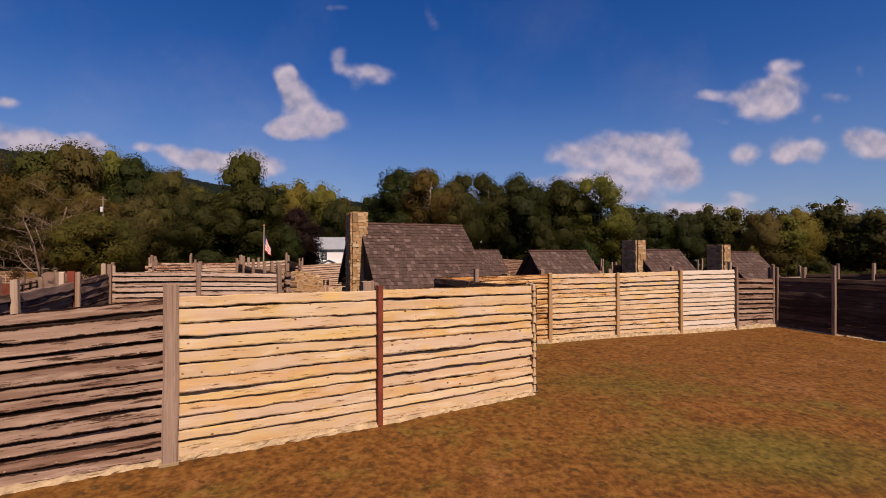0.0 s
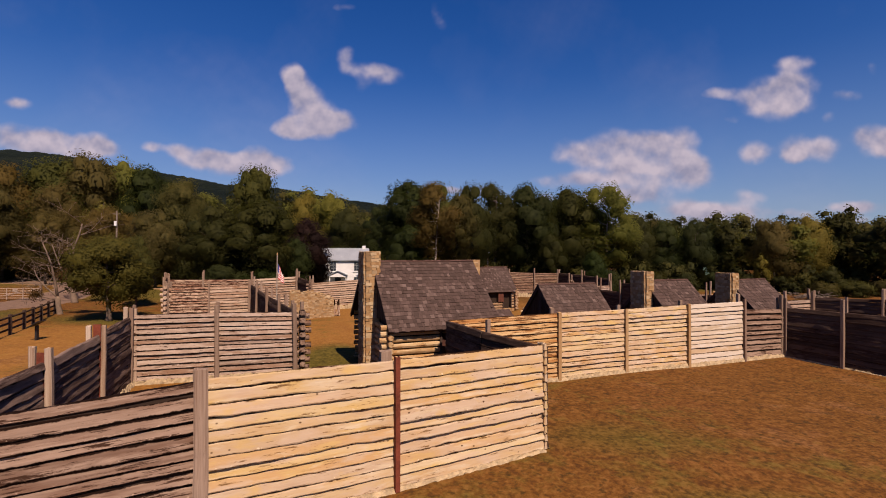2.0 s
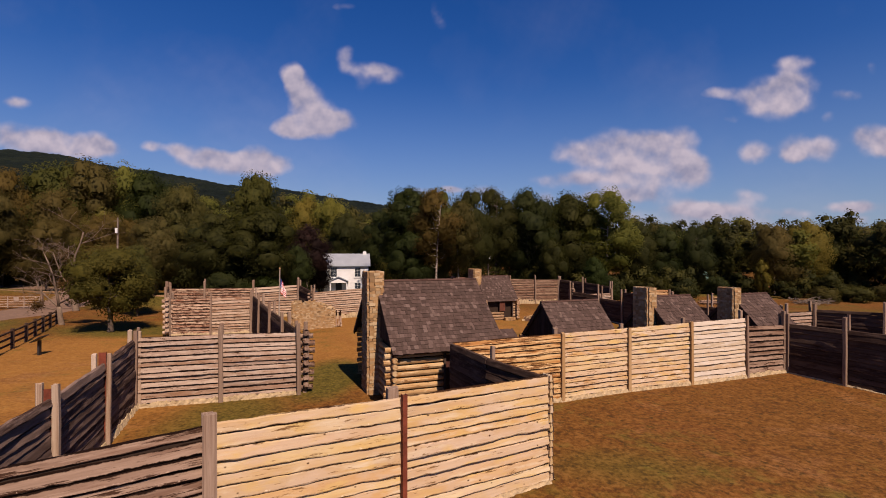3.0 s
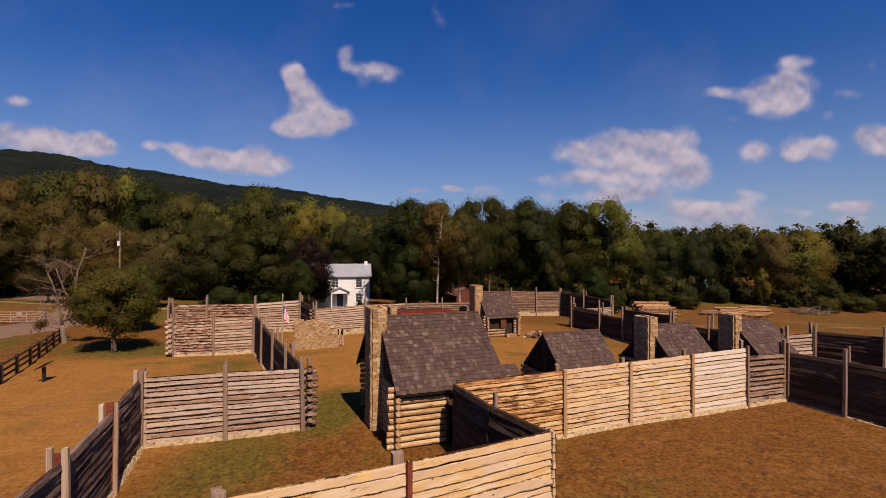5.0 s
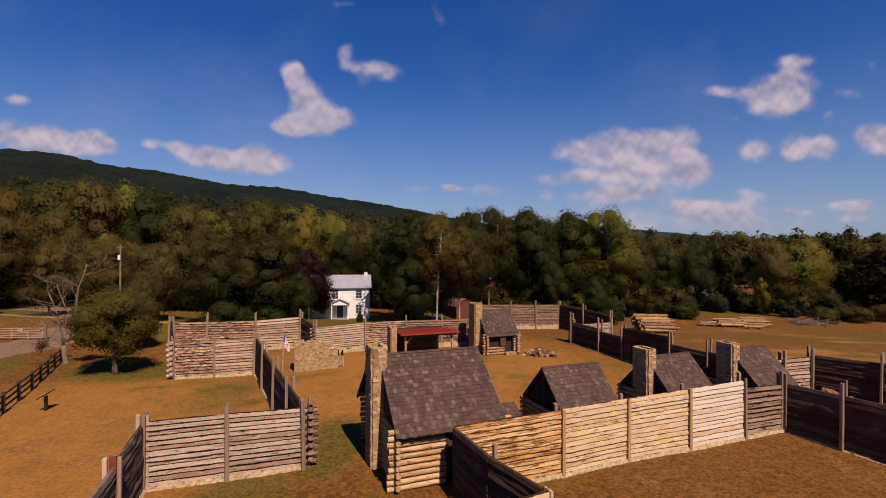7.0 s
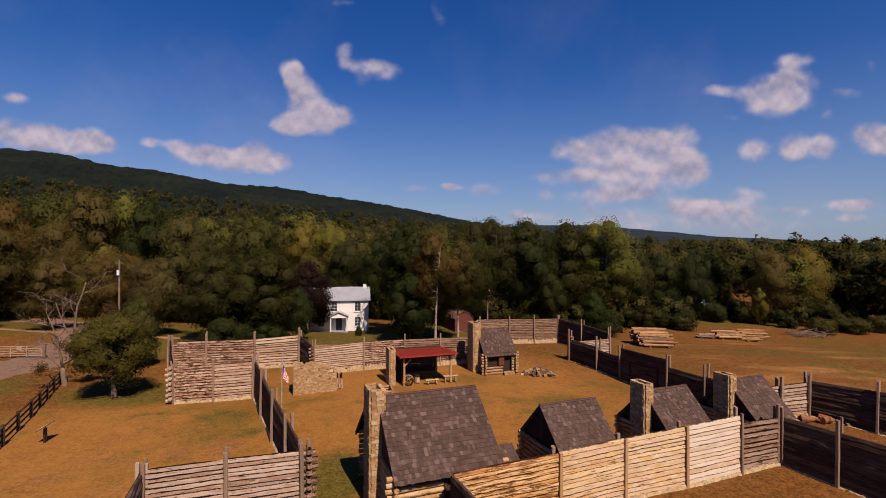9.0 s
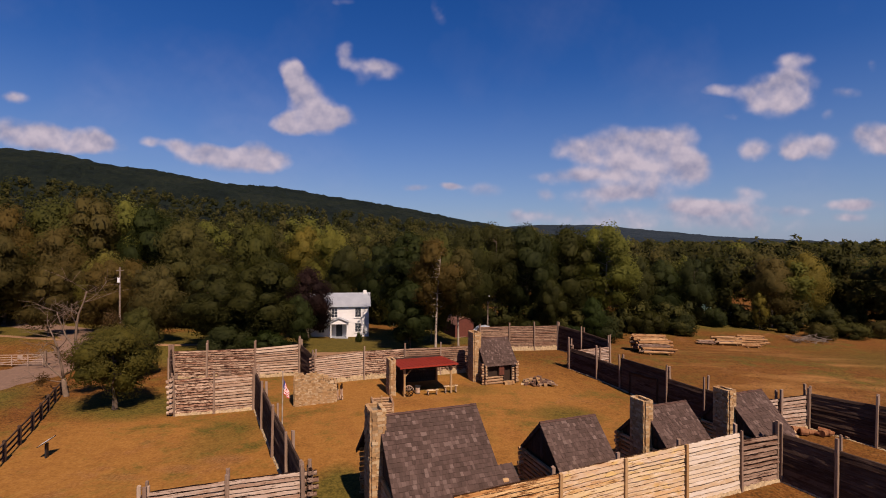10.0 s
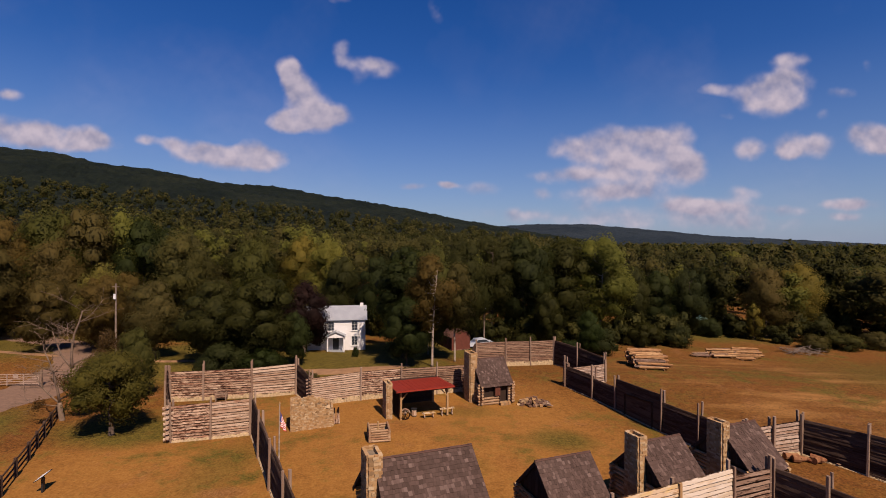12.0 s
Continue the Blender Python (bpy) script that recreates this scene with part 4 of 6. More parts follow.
def shingle_bank():
    for i in range(10):
        rng = random.Random(300 + i)
        w, l = 0.5, 1.0
        lift = rng.uniform(0.0, 0.25)
        t0, t1 = rng.uniform(0.7, 1.0), rng.uniform(0.15, 0.3)
        sk = rng.uniform(-0.06, 0.06)
        vs = [(-w, 0, 0), (w, 0, 0), (w, l, 0), (-w, l, 0), (-w, sk, t0 + lift), (w, -sk, t0 + lift), (w, l, t1), (-w, l, t1)]
        SHINGLES.append((vs, [(3, 2, 1, 0), (4, 5, 6, 7), (0, 1, 5, 4), (1, 2, 6, 5), (3, 0, 4, 7)]))


shingle_bank()
SHINGLE_MESH = [mesh(v, f, SHINGLE, False, "shingle") for v, f in SHINGLES]


def shingles(roof, m, length, slope, expose, seed, single=300):
    """Courses of wooden shingles on a slope: m carries x along the eave, y up the slope, z off it."""
    rng = random.Random(seed)
    so = Soup()
    courses = int(slope / expose)
    ex = slope / courses
    made = 0
    for c in range(courses):
        x = 0.0
        while x < length - 0.02:
            w = min(rng.uniform(0.10, 0.21), length - x)
            if length - x - w < 0.08:
                w = length - x
            y = c * ex - 0.03 + rng.uniform(-0.018, 0.018)
            mm = m @ Matrix.Translation((x + w / 2, y, 0.004)) @ Matrix.Diagonal((w * 0.965, ex * 1.45, rng.uniform(0.024, 0.042), 1))
            k = rng.randrange(len(SHINGLES))
            if made < single:
                part("shingle", SHINGLE_MESH[k], roof, mm)
                made += 1
            else:
                so.add([mm @ Vector(v) for v in SHINGLES[k][0]], SHINGLES[k][1])
            x += w
    if so.v:
        part("shingle_field", so.done(SHINGLE), roof, None, "", "stuff")


def stones_box(par, x0, y0, z0, x1, y1, z1, mat, seed, size=0.3, low=None, singles=260):
    """A block faced with rough coursed stones on all four sides, round a core of mortar. low: tops by side-to-side place."""
    rng = random.Random(seed)
    so = Soup()
    count = 0
    sides = [((x0, y0), (x1, y0)), ((x1, y0), (x1, y1)), ((x1, y1), (x0, y1)), ((x0, y1), (x0, y0))]
    for a, b in sides:
        a, b = Vector(a), Vector(b)
        d = (b - a)
        L = d.length
        d.normalize()
        yaw = math.atan2(d.y, d.x)
        z = z0
        while z < z1 - 0.04:
            h = min(rng.uniform(0.45, 0.9) * size, z1 - z)
            t = 0.0
            while t < L - 0.02:
                w = min(rng.uniform(0.7, 1.6) * size, L - t)
                p = a + d * (t + w / 2)
                if low is None or z + h * 0.5 < low(p.x):
                    one = Soup().rock((0, 0, 0), (w * 1.06, 0.2 + rng.uniform(-0.02, 0.02), h * rng.uniform(0.9, 1.15)), rng, 0.5)
                    mm = Matrix.Translation((p.x, p.y, z + h / 2)) @ Matrix.Rotation(yaw, 4, "Z")
                    if count < singles:
                        part("stone", one.done(mat), par, mm)
                        count += 1
                    else:
                        so.add([mm @ Vector(v) for v in one.v], one.f)
                t += w
            z += h
    if so.v:
        part("stone_facing", so.done(mat), par, None, "", "stuff")


def chimney(par, x0, y0, x1, y1, top, seed):
    ch = new("chimney")
    ch.parent = par
    tagged(ch, "tan fieldstone chimney with an open top")
    core = Soup()
    core.box(x0 + 0.09, y0 + 0.09, -0.3, x1 - 0.09, y1 - 0.09, top - 0.22)
    part("core", core.done(MORTAR), ch)
    stones_box(ch, x0 + 0.08, y0 + 0.08, -0.1, x1 - 0.08, y1 - 0.08, top, STONE, seed, 0.18, None, 300)


def cabin(name, x, y, z, yaw, L, D, wall_h, rise, over, label, group, chim=None, seed=1, openings=(), log_mat=CABIN_LOG, rake=0.14, expose=0.215, row=0.25, back_rake=0.0):
    """A log cabin; its own x runs along the ridge, y to the back. openings: front gaps (x0, x1, z0, z1)."""
    rng = random.Random(seed)
    t = thing(name, pose(x, y, z, 0, 0, yaw), label, "log cabin", group)
    rows = int(wall_h / row)
    row = wall_h / rows
    for r in range(rows):
        z0 = r * row
        for yy in (0.0, D):
            spans = [(-0.35 + rng.uniform(-0.08, 0.05), L + 0.35 + rng.uniform(-0.05, 0.08))]
            if yy == 0.0:
                for a, b, lo, hi in openings:
                    if lo < z0 + row / 2 < hi:
                        spans = [s for p, q in spans for s in ((p, min(q, a)), (max(p, b), q)) if s[1] - s[0] > 0.05]
            for p, q in spans:
                me = ROUNDS[log_mat.name][rng.randrange(6)]
                part("log", me, t, lay(me, (p, yy, z0), (q, yy, z0), 0.22, row * 0.86))
        for xx in (0.0, L) if r < rows - 1 else ():
            me = ROUNDS[log_mat.name][rng.randrange(6)]
            z1 = z0 + row / 2
            part("log", me, t, lay(me, (xx, -0.35 + rng.uniform(-0.08, 0.05), z1), (xx, D + 0.35, z1), 0.22, row * 0.86))
    # dark sheets behind the logs stand in for shade in gaps and openings
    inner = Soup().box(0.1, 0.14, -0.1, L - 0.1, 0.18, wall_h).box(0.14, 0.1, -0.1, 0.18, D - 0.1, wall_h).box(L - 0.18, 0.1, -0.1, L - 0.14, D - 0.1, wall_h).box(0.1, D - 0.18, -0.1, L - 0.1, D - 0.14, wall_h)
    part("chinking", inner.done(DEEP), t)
    for xx in (-0.02, L - 0.02):
        w = 0.24
        n = int(D / w)
        for i in range(n):
            a, b = i * D / n, (i + 1) * D / n - 0.012
            za, zb = (wall_h + row + rise * (1 - abs(p / (D / 2) - 1)) for p in (a, b))
            so = Soup()
            g = rng.uniform(-0.012, 0.012)
            vs = [(xx + g + dx, yy, zz) for dx in (0, 0.035) for yy, zz in ((a, wall_h), (b, wall_h), (b, zb - row - 0.06), (a, za - row - 0.06))]
            so.add(vs, [(0, 1, 2, 3), (7, 6, 5, 4), (0, 4, 5, 1), (1, 5, 6, 2), (2, 6, 7, 3), (3, 7, 4, 0)])
            part("gable_board", so.done(DARK_BOARD), t)
    half = D / 2
    pitch = math.atan2(rise, half)
    slope = math.hypot(rise, half) * (half + over) / half
    top = wall_h + rise
    for side in (0, 1):
        roof = new("roof_slope")
        roof.parent = t
        tagged(roof, "grey-brown weathered wood shingle roof slope")
        drop = rise * over / half
        if side == 0:
            m = Matrix.Translation((-rake, -over, wall_h - drop + 0.05)) @ Matrix.Rotation(pitch, 4, "X")
        else:
            m = Matrix.Translation((L + rake, D + over, wall_h - drop + 0.05)) @ Matrix.Rotation(math.pi, 4, "Z") @ Matrix.Rotation(pitch, 4, "X")
        run = L + 2 * rake + (back_rake if side else 0.0)
        deck = Soup().box(0, 0.0, -0.09, run, slope, 0.0, m)
        part("deck", deck.done(DARK_BOARD), roof)
        for xx in (0.02, run - 0.02):
            part("rake_board", Soup().box(xx - 0.03, -0.01, -0.17, xx + 0.03, slope, 0.012, m).done(DARK_BOARD), roof)
        shingles(roof, m, run, slope, expose, seed + side, 300 if side == 0 else 0)
    so = Soup()
    for s in (-1, 1):
        so.box(-rake, -0.11 if s < 0 else 0, -0.03, L + rake, 0 if s < 0 else 0.11, 0.012, Matrix.Translation((0, half, top + 0.11)) @ Matrix.Rotation(-s * pitch, 4, "X"))
    part("ridge_cap", so.done(RIDGE_BOARD), t, None, "red-brown ridge boards")
    for a, b, lo, hi in openings:
        if lo < 0.2:
            part("door", Soup().box(a + 0.03, 0.02, lo, b - 0.03, 0.08, hi).done(DOOR_BROWN), t, None, "dark brown plank door")
            for k in range(1, 4):
                xx = a + (b - a) * k / 4
                part("door_batten", Soup().box(xx - 0.01, -0.005, lo + 0.02, xx + 0.01, 0.02, hi - 0.02).done(DEEP), t)
        for xx in (a - 0.04, b + 0.04):
            part("jamb", Soup().box(xx - 0.05, -0.14, lo, xx + 0.05, 0.1, hi).done(DARK_BOARD), t)
        part("lintel", Soup().box(a - 0.15, -0.15, hi, b + 0.15, 0.1, hi + 0.14).done(DARK_BOARD), t)
    if chim:
        chimney(t, *chim, seed + 50)
    return t


cabin("cabin", -2.72, 19.57, 0.31, 21.4, 4.99, 5.82, 2.64, 2.48, 0.39, "big log cabin with a steep shingle roof and tall chimney", "cabins in the fort", (-0.60, 2.2, 0.16, 3.57, 5.66), 1, [(2.3, 3.3, 0.0, 2.2)], rake=0.10, back_rake=0.42)
cabin("cabin", 5.24, 23.33, 0.17, 21.4, 3.35, 3.74, 2.13, 1.88, 0.26, "small log cabin with a shingle roof and dark plank gable", "cabins in the fort", None, 2, [(1.4, 2.3, 0.0, 1.9)])
cabin("cabin", 11.8, 25.7, 0.05, 22.6, 3.15, 3.93, 2.29, 1.91, 0.3, "small log cabin with a shingle roof and square stone chimney", "cabins in the fort", (-0.58, 1.36, 0.12, 2.57, 4.81), 3, [(1.4, 2.3, 0.0, 1.9)])
cabin("cabin", 18.29, 28.57, -0.06, 21.8, 3.07, 4.03, 2.25, 1.95, 0.3, "small log cabin with a shingle roof beside a stone chimney", "cabins in the fort", (-0.58, 1.41, 0.12, 2.62, 4.71), 4, [(1.4, 2.3, 0.0, 1.9)])
porch_cabin = cabin("cabin", 3.12, 46.31, 0.26, 20.9, 3.32, 3.74, 2.14, 2.0, 0.32, "small log cabin with a chimney and low porch front", "cabins in the fort", (-0.72, 1.1, 0.1, 2.64, 4.95), 5, [(0.3, 1.45, 0.85, 1.98), (2.05, 2.85, 0.25, 1.98)], PALE_CABIN)


def porch_front():
    """The red-brown board panel and stone step of the small cabin by the forge."""
    t = porch_cabin
    boards = part("board_panel", Soup().box(1.47, -0.17, 0.86, 2.03, -0.12, 1.98).done(DOOR_RED), t, None, "red-brown board panel")
    for k in range(3):
        x = 1.5 + 0.18 * k
        part("board", Soup().box(x, -0.185, 0.88, x + 0.15, -0.17, 1.96).done(DOOR_RED), boards)
    rng = random.Random(4)
    for k in range(4):
        part("step_stone", Soup().rock((2.05 + 0.27 * k, -0.35, 0.1), (0.3, 0.45, 0.3), rng, 0.5).done(STONE), t)


porch_front()


def lean_to():
    t = thing("lean_to", pose(-2.72, 19.57, gz(-2.7, 19.6), 0, 0, 21.4), "small shingled lean-to against the big cabin", "lean-to")
    m = Matrix.Translation((5.13, -0.85, 1.95)) @ Matrix.Rotation(radians(33), 4, "X")
    part("deck", Soup().box(0, 0, -0.06, 0.85, 1.75, 0, m).done(DARK_BOARD), t)
    shingles(t, m, 0.85, 1.75, 0.215, 77, 120)
    for y in (-0.6, 0.5):
        part("post", POSTS[POST_WOOD.name][1], t, Matrix.Translation((5.85, y, 0)) @ Matrix.Diagonal((0.14, 0.14, 2.05 + 0.62 * (y + 0.6), 1)))
    for i in range(7):
        part("log", ROUNDS[CABIN_LOG.name][i % 6], t, lay(None, (5.85, -0.6, i * 0.27), (5.85, 0.5, i * 0.27), 0.16, 0.25))


lean_to()

# ---- in the yard ----


def pavilion():
    t = thing("forge_shelter", pose(-4.5, 41.4, gz(-4, 42), 0, 0, 21) @ Matrix.Diagonal((0.92, 0.98, 0.90, 1)), "open forge shelter with a red metal roof on timber posts", "shelter")
    L, D = 5.2, 4.3
    for x in (0.25, L - 0.15):
        for y in (0.15, D - 0.1):
            me = POSTS[POST_PALE.name][int(x + y) % 5]
            part("post", me, t, Matrix.Translation((x, y, -0.05)) @ Matrix.Diagonal((0.2, 0.2, 2.75, 1)))
    for y in (0.15, D - 0.1):
        part("beam", Soup().beam((-0.3, y, 2.72), (L + 0.3, y, 2.72), 0.16, 0.2).done(DARK_BOARD), t)
    for a, b in (((0.25, 0.15, 1.9), (0.95, 0.15, 2.65)), ((L - 0.15, 0.15, 1.9), (L - 0.85, 0.15, 2.65)), ((L - 0.15, 0.15, 1.9), (L - 0.15, 0.9, 2.65))):
        part("brace", Soup().beam(a, b, 0.1, 0.1).done(POST_PALE), t)
    ov, tilt = 0.40, radians(-4.0)
    m = Matrix.Translation((-0.35, -ov, 2.98)) @ Matrix.Rotation(tilt, 4, "X")
    sl = D + 2 * ov
    roof = part("roof", Soup().box(0, 0, 0, L + 0.75, sl, 0.035, m).box(0, 0, -0.12, L + 0.75, 0.03, 0, m).done(RED_ROOF), t, None, "red painted metal roof")
    k = 0.0
    while k < L + 0.7:
        part("seam", Soup().box(k, 0, 0.035, k + 0.03, sl, 0.06, m).done(RED_ROOF), roof)
        k += 0.46
    for i in range(7):
        xx = 0.1 + i * (L + 0.5) / 6
        part("rafter", Soup().box(xx - 0.04, 0.05, -0.12, xx + 0.04, sl, -0.002, m).done(DARK_BOARD), t)
    for i in range(13):
        part("back_board", Soup().box(0.3, D - 0.02, 0.08 + i * 0.185, L - 0.2, D + 0.03, 0.25 + i * 0.185).done(DARK_BOARD), t)
    part("side_boarding", Soup().box(0.12, 0.4, 0.05, 0.16, D, 2.6).done(DARK_BOARD), t, None, "dark boards beside the hearth")
    chimney(t, -1.05, 0.6, -0.45, 2.1, 3.55, 71)
    return t


pavilion()


def bench(x, y, yaw, L, h, label, name="bench"):
    t = thing(name, pose(x, y, gz(x, y), 0, 0, yaw), label, "bench")
    for i in range(2):
        me = PLANKS[PALE.name][i]
        part("board", me, t, Matrix.Translation((0, 0.12 + i * 0.2, h - 0.05)) @ Matrix.Diagonal((L, 0.19, 0.05, 1)))
    for xx in (0.2, L - 0.2):
        for yy in (0.08, 0.36):
            part("leg", Soup().beam((xx, yy, 0), (xx, yy + (0.05 if yy < 0.2 else -0.05), h - 0.05), 0.07, 0.07).done(GREY_WOOD), t)
    return t


bench(-2.41, 42.03, 17.9, 1.2, 0.46, "weathered plank bench on splayed legs")
bench(-0.85, 42.86, 17.5, 1.38, 0.66, "grey plank work table beside the forge", "work_table")


def wheel(x, y, yaw, r):
    t = thing("cart_wheel", pose(x, y, gz(x, y) + r, -10, 0, yaw), "old spoked wooden wheel leaning by the forge", "wheel")
    so = Soup()
    n = 20
    pts = [(r * math.cos(2 * math.pi * k / n), 0, r * math.sin(2 * math.pi * k / n)) for k in range(n)]
    for k in range(n):
        so.beam(pts[k], pts[(k + 1) % n], 0.07, 0.08)
    part("rim", so.done(GREY_WOOD), t)
    part("hub", Soup().tube([(0, -0.1, 0), (0, 0.1, 0)], [0.1, 0.1], 8).done(GREY_WOOD), t)
    for k in range(10):
        a = 2 * math.pi * k / 10
        part("spoke", Soup().beam((0, 0, 0), (r * math.cos(a), 0, r * math.sin(a)), 0.04, 0.04).done(GREY_WOOD), t)


wheel(-3.97, 41.79, 30, 0.46)


def stool_block(x, y):
    t = thing("anvil_stump", pose(x, y, gz(x, y)), "black iron anvil on a wooden stump", "anvil")
    part("stump", Soup().tube([(0, 0, 0), (0, 0, 0.5)], [0.24, 0.22], 10).done(GREY_WOOD), t)
    part("anvil", Soup().box(-0.25, -0.08, 0.62, 0.25, 0.08, 0.74).box(-0.1, -0.06, 0.5, 0.12, 0.06, 0.62).done(BLACK_IRON), t)


stool_block(-3.24, 42.78)


def ruin():
    t = thing("stone_ruin", pose(-13.2, 38.9, gz(-12, 39.5), 0, 0, 17) @ Matrix.Diagonal((0.92, 1.0, 0.84, 1)), "roofless ruin of tan fieldstone walls with a broken top", "stone ruin")
    low = lambda x: 2.58 - (0.0 if x < 2.0 else 0.62 * min(1, (x - 2.0) / 1.4)) + 0.09 * math.sin(x * 5.1) + 0.07 * math.sin(x * 13.7)
    core = Soup().box(0.12, 0.12, -0.2, 3.5, 1.9, 1.85)
    part("rubble_core", core.done(MORTAR), t)
    stones_box(t, 0.0, 0.0, -0.1, 3.65, 2.05, 2.65, STONE, 33, 0.17, low, 300)
    rng = random.Random(8)
    for i in range(60):
        x, y = rng.uniform(0.1, 3.4), rng.uniform(0.1, 1.9)
        part("stone", Soup().rock((0, 0, 0), (rng.uniform(0.2, 0.45), rng.uniform(0.2, 0.4), 0.25), rng).done(STONE), t, Matrix.Translation((x, y, min(1.9, low(x)) + rng.uniform(-0.1, 0.25))))


ruin()


def leaning_boards(x, y, yaw):
    t = thing("leaning_boards", pose(x, y, gz(x, y), 0, 0, yaw), "grey boards propped upright by the ruin", "boards")
    for i in range(4):
        part("board", Soup().beam((i * 0.18, 0, 0), (i * 0.18 + 0.06 * (-1) ** i, 0.12, 1.25 + 0.15 * (i % 2)), 0.14, 0.04).done(GREY_WOOD), t)


leaning_boards(-10.08, 40.31, 16.5)


def well():
    t = thing("well_crib", pose(-6.25, 36.2, gz(-6, 36.5), 0, 0, 13.5) @ Matrix.Diagonal((0.92, 1.0, 0.95, 1)), "square well crib of stacked weathered logs", "well")
    rng = random.Random(5)
    for r in range(5):
        for k, (a, b) in enumerate((((-0.1, 0), (1.75, 0)), ((-0.1, 1.5), (1.75, 1.5)), ((0, -0.1), (0, 1.6)), ((1.65, -0.1), (1.65, 1.6)))):
            z = r * 0.2 + (0.1 if k > 1 else 0)
            me = ROUNDS[PALE_CABIN.name][rng.randrange(6)]
            part("log", me, t, lay(me, (*a, z), (*b, z), 0.2, 0.2))
    part("post", POSTS[POST_PALE.name][0], t, Matrix.Translation((0.85, 1.45, 0)) @ Matrix.Diagonal((0.14, 0.14, 1.15, 1)))
    part("floor", Soup().box(0.1, 0.1, -0.05, 1.55, 1.4, 0.03).done(DEEP), t)


well()


def trough(x, y, yaw):
    t = thing("trough", pose(x, y, gz(x, y), 0, 0, yaw), "old weathered log trough standing by the far wall", "trough")
    for yy in (0.0, 0.5):
        for z in (0.35, 0.62):
            part("side_log", ROUNDS[WEATHERED.name][int(z * 10) % 6], t, lay(None, (0, yy, z), (1.15, yy, z), 0.12, 0.2))
    part("bottom", Soup().box(0.05, 0.02, 0.28, 1.1, 0.48, 0.34).done(DARK_BOARD), t)
    for xx in (0.08, 1.0):
        for yy in (0.0, 0.5):
            part("leg", POSTS[POST_WOOD.name][2], t, Matrix.Translation((xx, yy, -0.03)) @ Matrix.Diagonal((0.12, 0.12, 0.9, 1)))


trough(-23.5, 47.15, 16)


def rubble(x, y, n, r, label, seed):
    t = thing("stone_heap", pose(x, y, gz(x, y)), label, "stone heap")
    rng = random.Random(seed)
    for i in range(n):
        a, d = rng.uniform(0, 6.28), r * rng.random() ** 0.6
        z = max(0, (1 - d / r)) * 0.7 * rng.random() + 0.1
        part("stone", Soup().rock((0, 0, 0), (rng.uniform(0.2, 0.5), rng.uniform(0.2, 0.45), rng.uniform(0.15, 0.3)), rng).done(BROWN_STONE if i % 3 else STONE), t, Matrix.Translation((d * math.cos(a), d * math.sin(a) * 0.6, z)))
    for i in range(4):
        a = rng.uniform(-0.6, 0.3)
        part("board", Soup().beam((0.2 + i * 0.2, -0.5, 0.15), (1.3 + i * 0.15, -0.9 + 0.5 * a, 0.5 - i * 0.1), 0.16, 0.05).done(GREY_WOOD), t)


rubble(8.41, 47.3, 120, 1.7, "low heap of brown stones and broken boards", 9)


def flag(x, y, top):
    z = gz(x, y)
    t = thing("flagpole", pose(x, y, z), "slim pale flagpole with a limp hanging flag", "flagpole")
    part("pole", Soup().tube([(0, 0, 0), (0.02, 0, top * 0.5), (0.05, 0, top)], [0.055, 0.045, 0.03], 8).done(PALE_BARK), t)
    part("finial", Soup().tube([(0.05, 0, top), (0.05, 0, top + 0.12)], [0.06, 0.02], 8).done(POST_PALE), t)
    cloth = part("cloth", None, t)
    n = 13
    h0, h1 = top - 0.55, top - 1.95
    red, white, blue = plain("flag_red", (0.45, 0.03, 0.03), 0.8, 0, 0.1), plain("flag_white", (0.75, 0.73, 0.70), 0.8, 0, 0.1), plain("flag_blue", (0.03, 0.05, 0.2), 0.8, 0, 0.1)
    me = bpy.data.meshes.new("cloth")
    vs, fs, mi = [], [], []
    for i in range(17):
        s = i / 16
        for j in range(n + 1):
            q = j / n
            vs.append((0.07 + 0.26 * s + 0.20 * s * q + 0.03 * math.sin(q * 9 + s * 4), 0.06 * math.sin(s * 13 + q * 3) * (0.3 + 0.7 * q), h0 - s * 0.5 - q * (h0 - h1 - 0.5) * (1 - 0.1 * s)))
    for i in range(16):
        for j in range(n):
            fs.append((i * (n + 1) + j, (i + 1) * (n + 1) + j, (i + 1) * (n + 1) + j + 1, i * (n + 1) + j + 1))
            mi.append(2 if i < 6 and j < 7 else j % 2)
    me.from_pydata(vs, [], fs)
    for m in (red, white, blue):
        me.materials.append(m)
    me.polygons.foreach_set("material_index", mi)
    me.shade_smooth()
    bpy.data.objects.remove(cloth)
    part("cloth", me, t, None, "limp red and white striped cloth with a blue corner")


flag(-11.03, 29.6, 5.25)


def info_sign(x, y, yaw):
    t = thing("information_stand", pose(x, y, gz(x, y), 0, 0, yaw) @ Matrix.Diagonal((0.8, 0.8, 0.9, 1)), "dark angled information panel on a single post", "sign")
    part("post", Soup().box(-0.16, -0.06, 0, 0.16, 0.06, 1.0).done(BLACK_IRON), t)
    m = Matrix.Translation((0, -0.02, 1.12)) @ Matrix.Rotation(radians(29), 4, "X")
    part("frame", Soup().box(-0.65, -0.38, -0.03, 0.65, 0.38, 0.02, m).done(BLACK_IRON), t)
    part("panel", Soup().box(-0.58, -0.31, 0.02, 0.58, 0.31, 0.026, m).done(WHITE_PAINT), t, None, "pale printed panel")


info_sign(-25.2, 28.5, -76)


